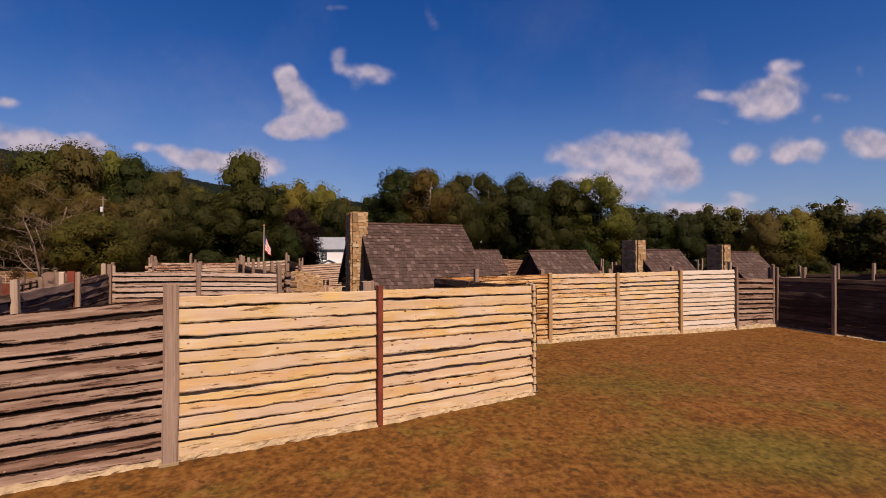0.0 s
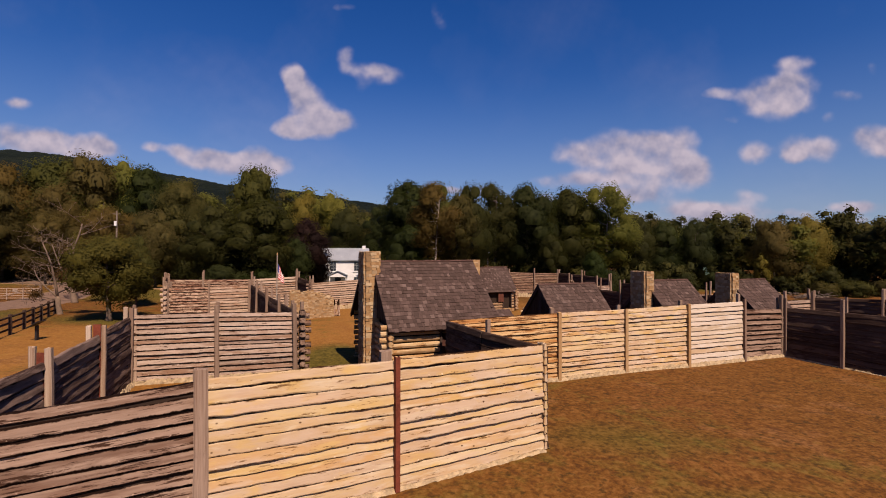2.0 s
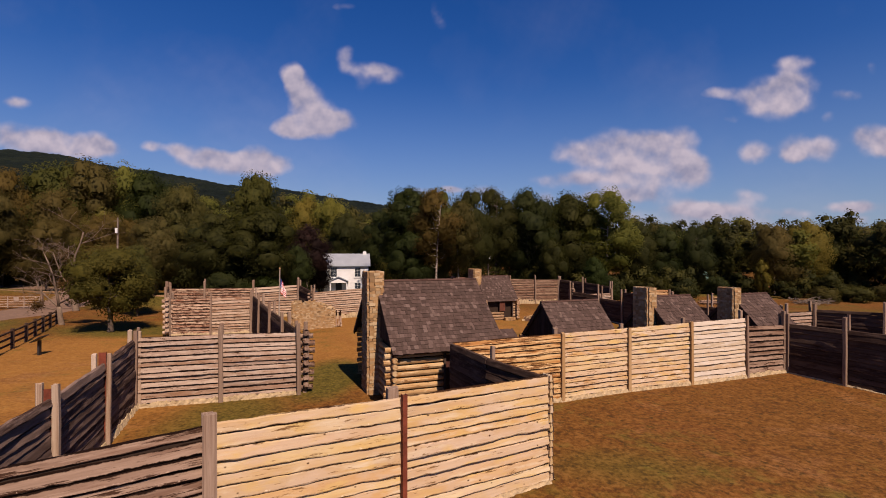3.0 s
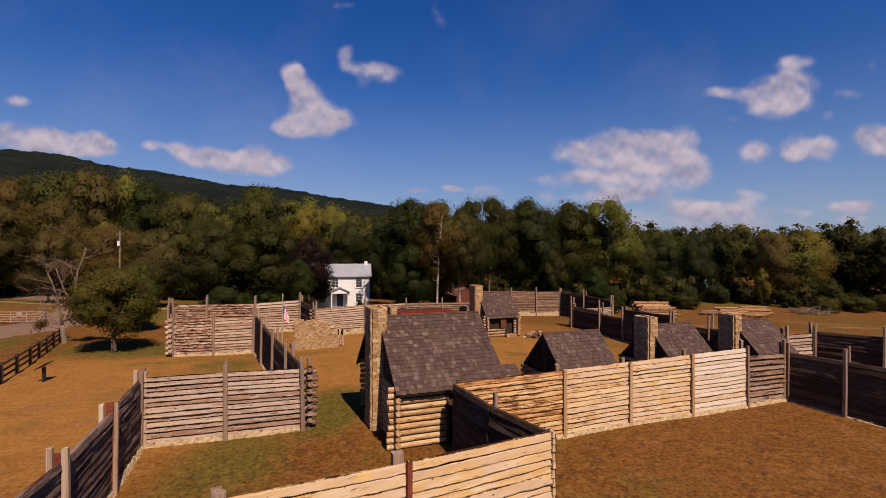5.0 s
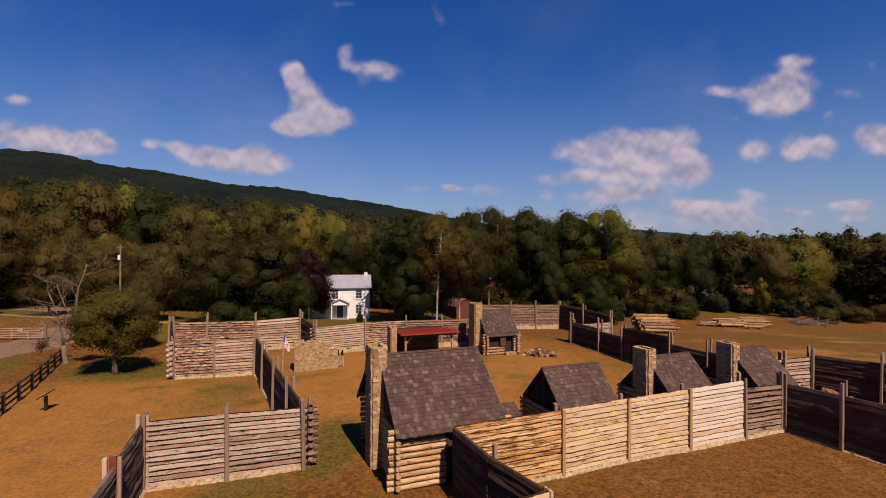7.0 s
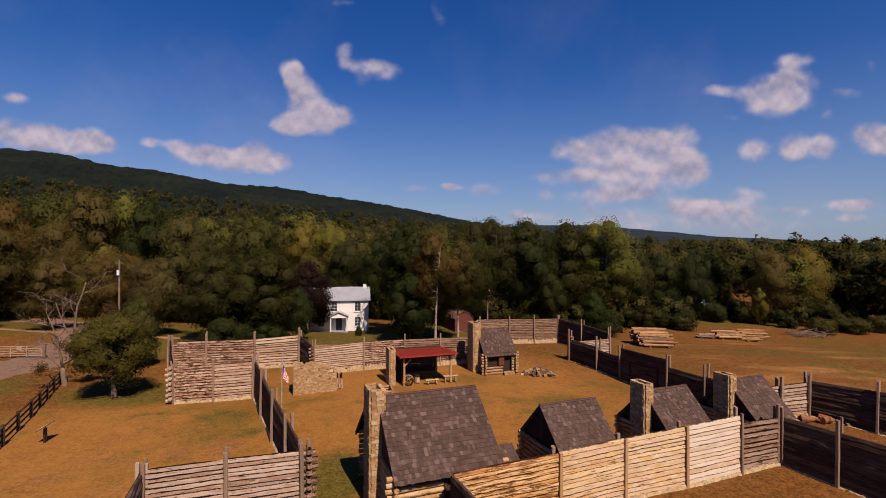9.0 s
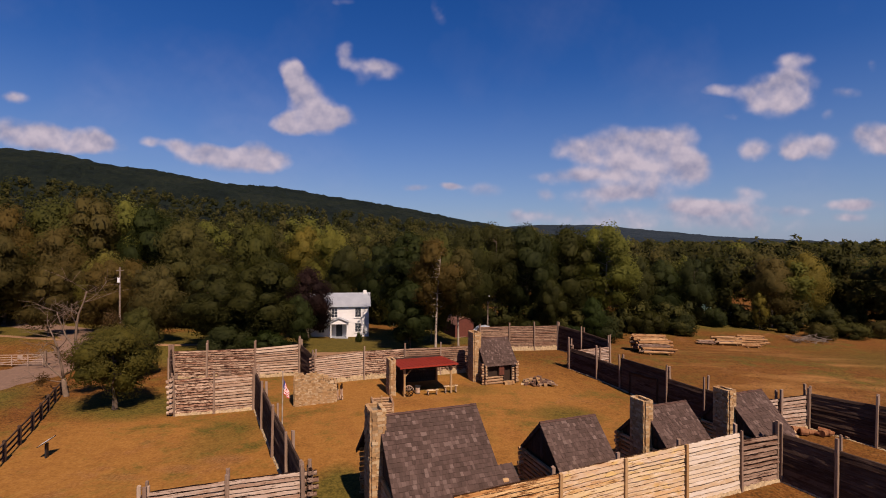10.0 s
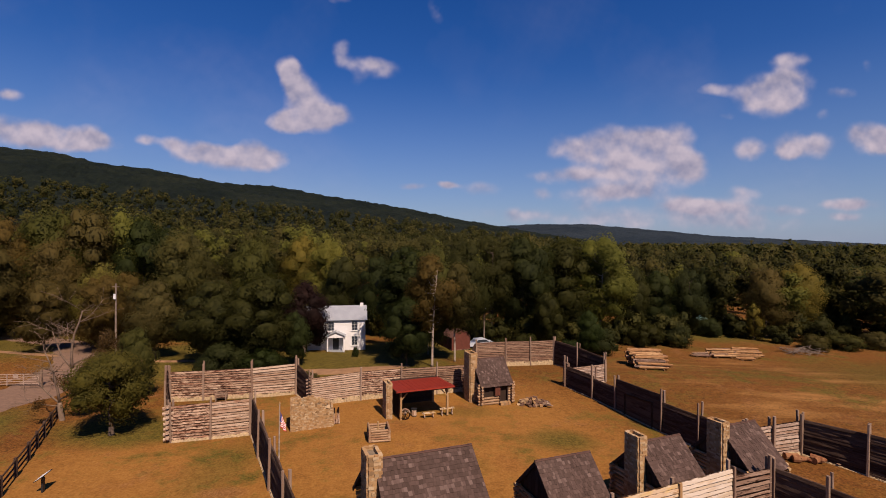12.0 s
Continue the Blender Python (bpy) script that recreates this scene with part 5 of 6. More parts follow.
def rail_fence(pts):
    t = thing("rail_fence", pose(*pts[0], gz(*pts[0])), "dark weathered three-rail fence beside the road", "fence", "", "structure")
    base = Vector((*pts[0], gz(*pts[0])))
    for p, q in zip(pts, pts[1:]):
        p, q = Vector(p), Vector(q)
        n = max(1, round((q - p).length / 2.4))
        for i in range(n):
            a, b = p.lerp(q, i / n), p.lerp(q, (i + 1) / n)
            part("post", POSTS[OLD_AND_SHADED.name][i % 5], t, Matrix.Translation(Vector((*a, gz(*a) - 0.05)) - base) @ Matrix.Diagonal((0.18, 0.18, 1.35, 1)))
            for k in range(3):
                za, zb = gz(*a) + 0.3 + 0.38 * k, gz(*b) + 0.3 + 0.38 * k
                me = ROUNDS[OLD_AND_SHADED.name][(i + k) % 6]
                part("rail", me, t, lay(me, Vector((*a, za)) - base, Vector((*b, zb)) - base, 0.1, 0.14))


rail_fence([(-34.5, 41.1), (-29.9, 32.9), (-27.1, 27.7), (-24.3, 22.4), (-22.0, 18.0)])


GATE_GREY = plain("pale_grey_paint", (0.270, 0.198, 0.153), 0.8)


def gate(x, y, yaw):
    t = thing("field_gate", pose(x, y, gz(x, y), 0, 0, yaw), "pale grey wooden bar gate across the road", "gate")
    for k in range(5):
        part("bar", Soup().beam((0, 0, 0.25 + 0.25 * k), (4.6, 0, 0.25 + 0.25 * k), 0.05, 0.06).done(GATE_GREY), t)
    for xx in (0, 1.5, 3.1, 4.6):
        part("upright", Soup().beam((xx, 0, 0.1), (xx, 0, 1.3), 0.07, 0.07).done(GATE_GREY), t)
    part("post", POSTS[POST_WOOD.name][0], t, Matrix.Translation((4.85, 0, -0.05)) @ Matrix.Diagonal((0.22, 0.22, 1.7, 1)))
    part("diagonal", Soup().beam((0.1, 0, 0.3), (4.5, 0, 1.2), 0.05, 0.05).done(GATE_GREY), t)
    part("sign", Soup().box(2.1, -0.05, 0.85, 2.6, -0.035, 1.25).done(GATE_GREY), t)


gate(-48.3, 49.6, 6)


def log_pile(x, y, yaw, L, deep, back, front, d, label, seed, mat=LOG_PALE):
    """Logs lying side by side, heaped high at the back and running out low at the front."""
    t = thing("log_pile", pose(x, y, gz(x, y), 0, 0, yaw), label, "log pile", "log piles")
    rng = random.Random(seed)
    for k in (0.2, 0.8):
        part("skid", ROUNDS[mat.name][0], t, lay(None, (L * k, -0.25, 0), (L * k, deep, 0), 0.2, 0.16))
    n = max(2, int(deep / d))
    for i in range(n):
        q = i / (n - 1)
        rows = max(1, round((front + (back - front) * min(1, q * 1.35)) / (d * 0.82)))
        for r in range(rows):
            dd = d * rng.uniform(0.85, 1.4)
            yy = (i + 0.5 * (r % 2)) * d + rng.uniform(-0.06, 0.06)
            sh, turn = rng.gauss(0, 0.26), rng.uniform(-0.30, 0.30)
            z = 0.14 + r * d * 0.82 + rng.uniform(0, 0.05)
            me = ROUNDS[(mat if rng.random() < 0.72 else WEATHERED).name][rng.randrange(6)]
            part("log", me, t, lay(me, (sh, yy - turn, z), (L + sh + rng.gauss(0, 0.2), yy + turn, z + rng.uniform(-0.04, 0.06)), dd, dd))


log_pile(25.3, 63.0, -4, 4.0, 5.4, 1.6, 0.4, 0.33, "tall sloping stack of pale cut logs in the field", 1)
log_pile(41.4, 74.6, -4, 3.6, 2.3, 1.0, 0.4, 0.28, "low stack of cut logs near the trees", 2)
log_pile(45.6, 75.2, -5, 3.6, 2.0, 1.0, 0.5, 0.27, "stack of pale cut logs near the trees", 3)
log_pile(38.6, 74.7, -2, 2.4, 1.2, 0.35, 0.25, 0.26, "few cut logs lying in the field", 4)
log_pile(44.7, 73.2, 2, 2.6, 0.6, 0.3, 0.25, 0.25, "few cut logs lying in the field", 6)


def stump_heap(x, y, yaw, label):
    """Short rounds of red-brown wood and a board, tumbled along a wall's foot."""
    t = thing("stump_heap", pose(x, y, gz(x, y), 0, 0, yaw), label, "wood heap")
    rng = random.Random(41)
    for i in range(11):
        r = rng.uniform(0.16, 0.30)
        a = rng.uniform(-0.9, 0.9)
        c = Vector((rng.uniform(0.0, 2.6), rng.uniform(-0.35, 0.35), r))
        d = Vector((math.cos(a), math.sin(a), rng.uniform(-0.1, 0.1))) * rng.uniform(0.2, 0.45)
        part("log_round", Soup().tube([c - d, c, c + d], [r, r * 0.97, r * 0.92], 9).done(STUMP), t)
    part("board", Soup().beam((3.1, -0.1, 0.1), (4.3, 0.1, 0.14), 0.3, 0.06).done(GREY_WOOD), t, None, "pale grey board")


STUMP = wood("red_brown_stump", (0.26, 0.14, 0.07), (0.15, 0.066, 0.033), (0.03, 0.013, 0.008), (0.13, 0.05, 0.025), 0.4)
stump_heap(25.5, 35.35, -12, "tumbled red-brown log rounds along the stockade foot")


def brush_heap(x, y, r, n, seed):
    t = thing("brush_heap", pose(x, y, gz(x, y)), "tangle of grey cut branches in the field", "brush heap")
    rng = random.Random(seed)
    so = Soup()
    for i in range(n):
        a = rng.uniform(0, 6.28)
        c = Vector((rng.uniform(-r, r), rng.uniform(-r, r) * 0.6, rng.uniform(0.1, 0.9)))
        d = Vector((math.cos(a), math.sin(a), rng.uniform(-0.3, 0.4))) * rng.uniform(0.7, 1.8)
        c.z = max(c.z, abs(d.z) + 0.03)
        so.tube([c - d, c + d], [0.05, 0.02], 5)
    part("branch_tangle", so.done(GREY_BARK), t, None, "", "stuff")


brush_heap(58.87, 79.52, 2.5, 60, 3)

# ---- house, shed, poles ----


def house():
    z = gz(-16, 73)
    t = thing("farmhouse", pose(-21.1, 71.1, z, 0, 0, 11.5), "white two-storey farmhouse with a grey metal roof and small porch", "house")
    L, D, H, R = 8.6, 5.0, 4.75, 1.65
    body = Soup().box(0, 0, -0.3, L, D, H)
    vs = [(x, y, zz) for x in (0.0, L) for y, zz in ((0, H), (D, H), (D / 2, H + R))]
    body.add(vs, [(0, 2, 1), (3, 4, 5), (0, 3, 5, 2), (1, 2, 5, 4)])
    wall = part("wall", body.done(WHITE_PAINT), t, None, "white painted lap siding")
    for i in range(24):
        part("siding_board", Soup().box(-0.012, -0.022, i * 0.198, L + 0.012, 0.0, i * 0.198 + 0.185).done(WHITE_PAINT), wall)
    pitch = math.atan2(R, D / 2)
    for side in (0, 1):
        sl = math.hypot(R, D / 2) * 1.14
        m = Matrix.Translation((-0.3, -0.35, H - 0.2)) @ Matrix.Rotation(pitch, 4, "X") if side == 0 else Matrix.Translation((L + 0.3, D + 0.35, H - 0.2)) @ Matrix.Rotation(math.pi, 4, "Z") @ Matrix.Rotation(pitch, 4, "X")
        roof = part("roof", Soup().box(0, 0, 0, L + 0.6, sl, 0.06, m).done(TIN), t, None, "grey standing-seam metal roof")
        k = 0.0
        while k < L + 0.6:
            part("seam", Soup().box(k, 0, 0.06, k + 0.03, sl, 0.10, m).done(TIN), roof)
            k += 0.5
    part("chimney", Soup().box(L - 0.75, D / 2 - 0.25, H + R - 0.4, L - 0.25, D / 2 + 0.25, H + R + 0.45).done(WHITE_PAINT), t)
    for xx in (1.6, 3.5, 7.0):
        for zz in (0.75, 3.0):
            if xx == 3.5 and zz < 1:
                continue
            w = part("window", Soup().box(xx - 0.5, -0.07, zz - 0.08, xx + 0.5, -0.023, zz + 1.42).done(WHITE_PAINT), t)
            for a in (0, 1):
                for b in (0, 1, 2):
                    part("pane", Soup().box(xx - 0.42 + a * 0.43, -0.085, zz + 0.02 + b * 0.45, xx - 0.02 + a * 0.43, -0.071, zz + 0.43 + b * 0.45).done(GLASS), w)
            part("sill", Soup().box(xx - 0.56, -0.14, zz - 0.14, xx + 0.56, -0.02, zz - 0.08).done(WHITE_PAINT), w)
    porch = new("porch")
    porch.parent = t
    tagged(porch, "small white gabled porch")
    x0, x1, d = 2.9, 5.5, 1.7
    part("floor", Soup().box(x0, -d, -0.2, x1, 0, 0.12).done(TIN), porch)
    for xx in (x0 + 0.12, x1 - 0.12):
        part("column", Soup().tube([(xx, -d + 0.15, 0.1), (xx, -d + 0.15, 2.2)], [0.1, 0.09], 8).done(WHITE_PAINT), porch)
    part("frieze", Soup().box(x0, -d, 2.2, x1, -d + 0.2, 2.42).box(x0, -d, 2.2, x0 + 0.2, 0, 2.42).box(x1 - 0.2, -d, 2.2, x1, 0, 2.42).done(WHITE_PAINT), porch)
    xm = (x0 + x1) / 2
    part("gable", Soup().add([(x0, -d + yy, 2.42) for yy in (0,)] + [(x1, -d, 2.42), (xm, -d, 3.0), (x0, -0.02, 2.42), (x1, -0.02, 2.42), (xm, -0.02, 3.0)], [(0, 1, 2), (0, 2, 5, 3), (1, 4, 5, 2)]).done(WHITE_PAINT), porch)
    for s in (-1, 1):
        m = Matrix.Translation((xm, 0, 3.08)) @ Matrix.Rotation(s * math.atan2(0.58, (x1 - x0) / 2), 4, "Y")
        part("porch_roof", Soup().box(0 if s > 0 else -1.6, -d - 0.2, -0.03, 1.6 if s > 0 else 0, 0, 0.03, m).done(TIN), porch)
    part("door", Soup().box(xm - 0.45, -0.05, 0.1, xm + 0.45, -0.024, 2.1).done(GLASS), t, None, "dark front door")
    part("foundation", Soup().box(-0.05, -0.05, -0.6, L + 0.05, D + 0.05, -0.02).done(STONE), t)


house()


def red_shed():
    t = thing("garden_shed", pose(0.6, 74.0, gz(2, 75), 0, 0, 24), "small red-brown shed with a gambrel roof", "shed")
    L, D = 3.2, 4.4
    prof = [(0, 0), (L, 0), (L, 1.9), (L * 0.82, 2.75), (L / 2, 3.15), (L * 0.18, 2.75), (0, 1.9)]
    vs = [(x, y, z) for y in (0, D) for x, z in prof]
    n = 7
    part("wall", Soup().add(vs, [tuple(range(n)), tuple(reversed(range(n, 2 * n)))] + [(i, i + n, (i + 1) % n + n, (i + 1) % n) for i in range(n)]).done(BARN_RED), t)
    for i in range(2, 6):
        (xa, za), (xb, zb) = prof[i], prof[i + 1]
        part("roof_panel", Soup().add([(xa, -0.15, za + 0.03), (xb, -0.15, zb + 0.03), (xb, D + 0.15, zb + 0.03), (xa, D + 0.15, za + 0.03), (xa, -0.15, za + 0.08), (xb, -0.15, zb + 0.08), (xb, D + 0.15, zb + 0.08), (xa, D + 0.15, za + 0.08)], [(0, 1, 2, 3), (7, 6, 5, 4), (0, 4, 5, 1), (1, 5, 6, 2), (2, 6, 7, 3), (3, 7, 4, 0)]).done(plain("brown_roofing", (0.14, 0.07, 0.05))), t)
    part("base_board", Soup().box(-0.05, -0.05, -0.1, L + 0.05, D + 0.05, 0.1).done(GREY_WOOD), t)


red_shed()


def car(x, y, yaw):
    t = thing("parked_car", pose(x, y, gz(x, y), 0, 0, yaw), "pale blue-grey car parked by the shed", "car")
    paint = plain("car_paint", (0.42, 0.47, 0.55), 0.3, 0.2, 0.05)
    prof = [(0, 0.35), (0.05, 0.75), (0.9, 0.88), (1.5, 1.38), (3.0, 1.42), (3.8, 0.95), (4.3, 0.9), (4.35, 0.4)]
    n = len(prof)
    vs = [(x_, y_, z_) for y_ in (0, 1.7) for x_, z_ in prof]
    part("body", Soup().add(vs, [tuple(range(n)), tuple(reversed(range(n, 2 * n)))] + [(i, i + n, (i + 1) % n + n, (i + 1) % n) for i in range(n)]).done(paint), t)
    for side in (-0.005, 1.705):
        part("window", Soup().add([(1.15, side, 0.92), (3.5, side, 0.95), (2.95, side, 1.34), (1.6, side, 1.32)], [(0, 1, 2, 3)]).done(GLASS), t)
    for xx in (0.85, 3.45):
        for yy in (0.02, 1.5):
            w = part("wheel", Soup().tube([(xx, yy, 0.32), (xx, yy + 0.2, 0.32)], [0.32, 0.32], 14).done(BLACK_IRON), t)
            part("rim", Soup().tube([(xx, yy - 0.01, 0.32), (xx, yy + 0.21, 0.32)], [0.18, 0.18], 10).done(TIN), w)


car(3.4, 75.6, 20)


def utility_pole(x, y, h, label, lamp=False):
    z = gz(x, y)
    t = thing("utility_pole", pose(x, y, z), label, "utility pole", "utility poles")
    part("pole", Soup().tube([(0, 0, 0), (0, 0, h)], [0.13, 0.09], 9).done(GREY_BARK), t)
    if lamp:
        part("arm", Soup().beam((0, 0, h - 0.3), (0.0, -0.9, h + 0.1), 0.06, 0.06).done(TIN), t)
        part("lamp_head", Soup().tube([(0, -0.9, h + 0.15), (0, -0.9, h - 0.25)], [0.2, 0.28], 9).done(WHITE_PAINT), t)
    else:
        part("cross_arm", Soup().beam((-0.45, 0, h - 0.4), (0.45, 0, h - 0.4), 0.08, 0.08).done(GREY_BARK), t)
        part("transformer", Soup().tube([(0, -0.25, h - 1.9), (0, -0.25, h - 1.3)], [0.15, 0.15], 10).done(WHITE_PAINT), t)


utility_pole(5.99, 78.43, 6.44, "slim pole with a small white yard lamp", True)
utility_pole(-41.6, 59.0, 9.6, "weathered utility pole with a white transformer")


def far_building(x, y, yaw, L, D, H, wall_mat, roof_mat, label):
    t = thing("cottage", pose(x, y, gz(x, y), 0, 0, yaw), label, "cottage")
    part("wall", Soup().box(0, 0, 0, L, D, H).done(wall_mat), t)
    vs = [(xx, yy, zz) for xx in (-0.3, L + 0.3) for yy, zz in ((-0.4, H), (D + 0.4, H), (D / 2, H + 1.4))]
    part("roof", Soup().add(vs, [(0, 2, 1), (3, 4, 5), (0, 3, 5, 2), (1, 2, 5, 4), (0, 1, 4, 3)]).done(roof_mat), t)
    for xx in (L * 0.25, L * 0.7):
        part("window", Soup().box(xx - 0.4, -0.02, 1.0, xx + 0.4, -0.005, 2.0).done(GLASS), t)


far_building(47.76, 95.54, 10, 4.32, 4.12, 2.68, plain("tan_siding", (0.55, 0.33, 0.17)), plain("green_roofing", (0.12, 0.22, 0.19)), "tan cottage with a green roof behind the trees")
far_building(56.25, 96.39, 10, 2.25, 5.11, 2.25, WHITE_PAINT, TIN, "small white outbuilding behind the trees")

# ---- trees ----


def outward(p, d, middle):
    """Normals that follow the whole crown more than the single lobe."""
    far = p - middle
    far = far / (np.linalg.norm(far, axis=1)[:, None] + 1e-6)
    n = d * 0.5 + far * 0.7
    return n / (np.linalg.norm(n, axis=1)[:, None] + 1e-6)


def lobe_cores(lobes, n, m):
    """The dense inside of each lobe, as small facets."""
    th = np.linspace(0, 2 * math.pi, n + 1)
    ph = np.linspace(-0.5 * math.pi, 0.5 * math.pi, m + 1)
    facets = []
    for i in range(n):
        for j in range(m):
            a, b, c, d = (th[i], ph[j]), (th[i + 1], ph[j]), (th[i + 1], ph[j + 1]), (th[i], ph[j + 1])
            facets += [a, b, c] if j == 0 else [a, b, d] if j == m - 1 else [a, b, c, a, c, d]
    facets = np.array(facets)
    d = np.stack((np.cos(facets[:, 0]) * np.cos(facets[:, 1]), np.sin(facets[:, 0]) * np.cos(facets[:, 1]), np.sin(facets[:, 1])), axis=1)
    middle = np.mean([c for c, r in lobes], axis=0)
    out = []
    for c, r in lobes:
        p = np.array(c) + d * np.array(r) * 0.58
        out.append(np.hstack((p, outward(p, d, middle))))
    return np.concatenate(out)


def leaf_cloud(lobes, count, size, rng, core=None):
    """Small leaf sprays over a set of lobes, each a lone triangle."""
    vs = np.zeros((count * 3, 6))
    total = sum(l[1][0] * l[1][1] for l in lobes)
    k = 0
    middle = np.mean([c for c, r in lobes], axis=0)
    for (c, r) in lobes:
        n = max(8, int(count * r[0] * r[1] / total))
        n = min(n, count - k)
        d = rng.normal(size=(n, 3))
        d /= np.linalg.norm(d, axis=1)[:, None]
        rad = rng.uniform(0.62, 1.05, n) ** 0.7
        for _ in range(4):
            rad *= 1 + 0.065 * np.sin(d @ rng.normal(size=3) * 4.2 + rng.uniform(0, 6.28))
        p = np.array(c) + d * np.array(r) * rad[:, None]
        face = d * 0.9 + np.array((0.25, -0.35, 0.45)) + rng.normal(size=(n, 3)) * 0.28
        a = np.cross(face, rng.normal(size=(n, 3)))
        a /= np.linalg.norm(a, axis=1)[:, None]
        b = np.cross(face, a)
        b /= np.linalg.norm(b, axis=1)[:, None]
        s = size * rng.uniform(0.6, 1.4, n)[:, None]
        soft_n = outward(p, d, middle) * 0.85 + face / np.linalg.norm(face, axis=1)[:, None] * 0.4
        soft_n /= np.linalg.norm(soft_n, axis=1)[:, None]
        for q, corner in enumerate((p - a * s * 0.7 + b * s * 0.55, p - a * s * 0.7 - b * s * 0.55, p + a * s)):
            vs[k * 3 + q:(k + n) * 3:3, :3] = corner
            vs[k * 3 + q:(k + n) * 3:3, 3:] = soft_n
        k += n
    return np.concatenate((vs[:k * 3], lobe_cores(lobes, *core))) if core else vs[:k * 3]


def leaf_mesh(vs, mat, name="leaves", corners=3):
    """Loose faces of that many corners, one after the other; columns past the third are their normals."""
    n = len(vs) // corners
    me = bpy.data.meshes.new(name)
    me.vertices.add(n * corners)
    me.vertices.foreach_set("co", vs[:, :3].astype(np.float32).ravel())
    me.loops.add(n * corners)
    me.loops.foreach_set("vertex_index", np.arange(n * corners, dtype=np.int32))
    me.polygons.add(n)
    me.polygons.foreach_set("loop_start", np.arange(0, n * corners, corners, dtype=np.int32))
    me.polygons.foreach_set("loop_total", np.full(n, corners, dtype=np.int32))
    me.materials.append(mat)
    me.update()
    if vs.shape[1] == 6:
        me.normals_split_custom_set_from_vertices(vs[:, 3:].tolist())
    return me


def crown_lobes(h, w, base, rng, count, column=0.0):
    """Lobes of a crown h high and w wide, standing on a bare stem of base."""
    lobes = []
    for i in range(count):
        q = (i + rng.random()) / count
        zc = base + (h - base) * (0.08 + 0.84 * q)
        env = math.sin(math.pi * min(1, 0.18 + 0.80 * q)) ** (0.6 - 0.3 * column)
        a = rng.uniform(0, 2 * math.pi)
        d = w * 0.5 * env * rng.uniform(0.35, 0.8)
        r = w * rng.uniform(0.17, 0.30) * (0.6 + 0.4 * env)
        lobes.append(((d * math.cos(a), d * math.sin(a), zc), (r, r, r * rng.uniform(0.65, 1.0))))
    return lobes


def trunk_mesh(h, w, base, lobes, rng, mat, thick):
    so = Soup()
    bend = [rng.uniform(-0.04, 0.04) * h for _ in range(2)]
    pts = [(bend[0] * q * q, bend[1] * q * q, h * 0.86 * q) for q in (0, 0.03, 0.2, 0.4, 0.6, 0.8, 1.0)]
    so.tube(pts, [thick * k for k in (1.45, 1.05, 0.9, 0.72, 0.5, 0.3, 0.08)], 8)
    for (c, r) in lobes:
        z0 = max(base * 0.7, c[2] - rng.uniform(1.0, 2.5) * h / 15)
        q = min(1, z0 / (h * 0.86))
        a = Vector((bend[0] * q * q, bend[1] * q * q, z0))
        e = Vector(c)
        m = a.lerp(e, 0.5) + Vector((0, 0, -0.04 * h))
        so.tube([a, m, e], [thick * 0.34, thick * 0.2, thick * 0.05], 5)
    return so.done(mat, True, "trunk")


KINDS = {}


def tree_kind(key, h, w, base, lobes_n, leaves, size, leaf, bark, seed, column=0.0, thick=0.24):
    rng = np.random.default_rng(seed)
    lobes = crown_lobes(h, w, base, rng, lobes_n, column)
    KINDS[key] = (trunk_mesh(h, w, base, lobes, rng, bark, thick), leaf_mesh(leaf_cloud(lobes, int(leaves * 2.0), size * 0.72, rng, (6, 4)), leaf), h)


tree_kind("oak", 17, 11, 2.5, 34, 7800, 0.24, LEAF, BARK, 1)
tree_kind("maple", 16, 12, 2.0, 38, 7800, 0.26, LEAF, BARK, 2)
tree_kind("ash", 18, 8.5, 4.0, 28, 6300, 0.24, LEAF, BARK, 3, 0.6)
tree_kind("poplar", 18, 9.5, 3.0, 34, 8000, 0.24, LEAF_YELLOW, PALE_BARK, 4, 0.7)
tree_kind("olive", 15, 11, 2.0, 32, 6900, 0.24, LEAF_OLIVE, BARK, 5)
tree_kind("yellow", 15, 10, 2.0, 32, 6900, 0.24, LEAF_YELLOW, BARK, 6)
tree_kind("maroon", 11, 7.5, 1.2, 24, 6300, 0.22, LEAF_MAROON, BARK, 7)
tree_kind("apple", 8.6, 7.8, 2.3, 32, 9000, 0.16, LEAF_APPLE, BARK, 8, 0.0, 0.26)
tree_kind("shrub", 4.2, 5.4, 0.2, 18, 3900, 0.17, LEAF, BARK, 9, 0.0, 0.08)
tree_kind("shrub_olive", 2.6, 4.6, 0.1, 14, 2700, 0.14, LEAF_OLIVE, BARK, 10, 0.0, 0.06)
tree_kind("tall", 17.5, 7.5, 5.5, 24, 5200, 0.24, LEAF_OLIVE, PALE_BARK, 12, 0.7, 0.2)

TREE_WORDS = {"oak": ("broad dark green oak at the edge of the woods", "tree"), "maple": ("full dark green maple at the edge of the woods", "tree"), "ash": ("tall slim dark green tree in the tree line", "tree"),
              "poplar": ("tall yellow-green poplar standing above the tree line", "tree"), "olive": ("olive-brown early autumn tree in the tree line", "tree"), "yellow": ("light yellow-green leafy tree in the tree line", "tree"),
              "maroon": ("dark maroon-leaved tree beside the white house", "tree"), "apple": ("low round-crowned green tree in the grass yard", "tree"), "shrub": ("dense green bush under the trees", "bush"),
              "shrub_olive": ("low brownish bush at the field's edge", "bush"), "tall": ("tall tree with a pale bare stem and high crown", "tree")}


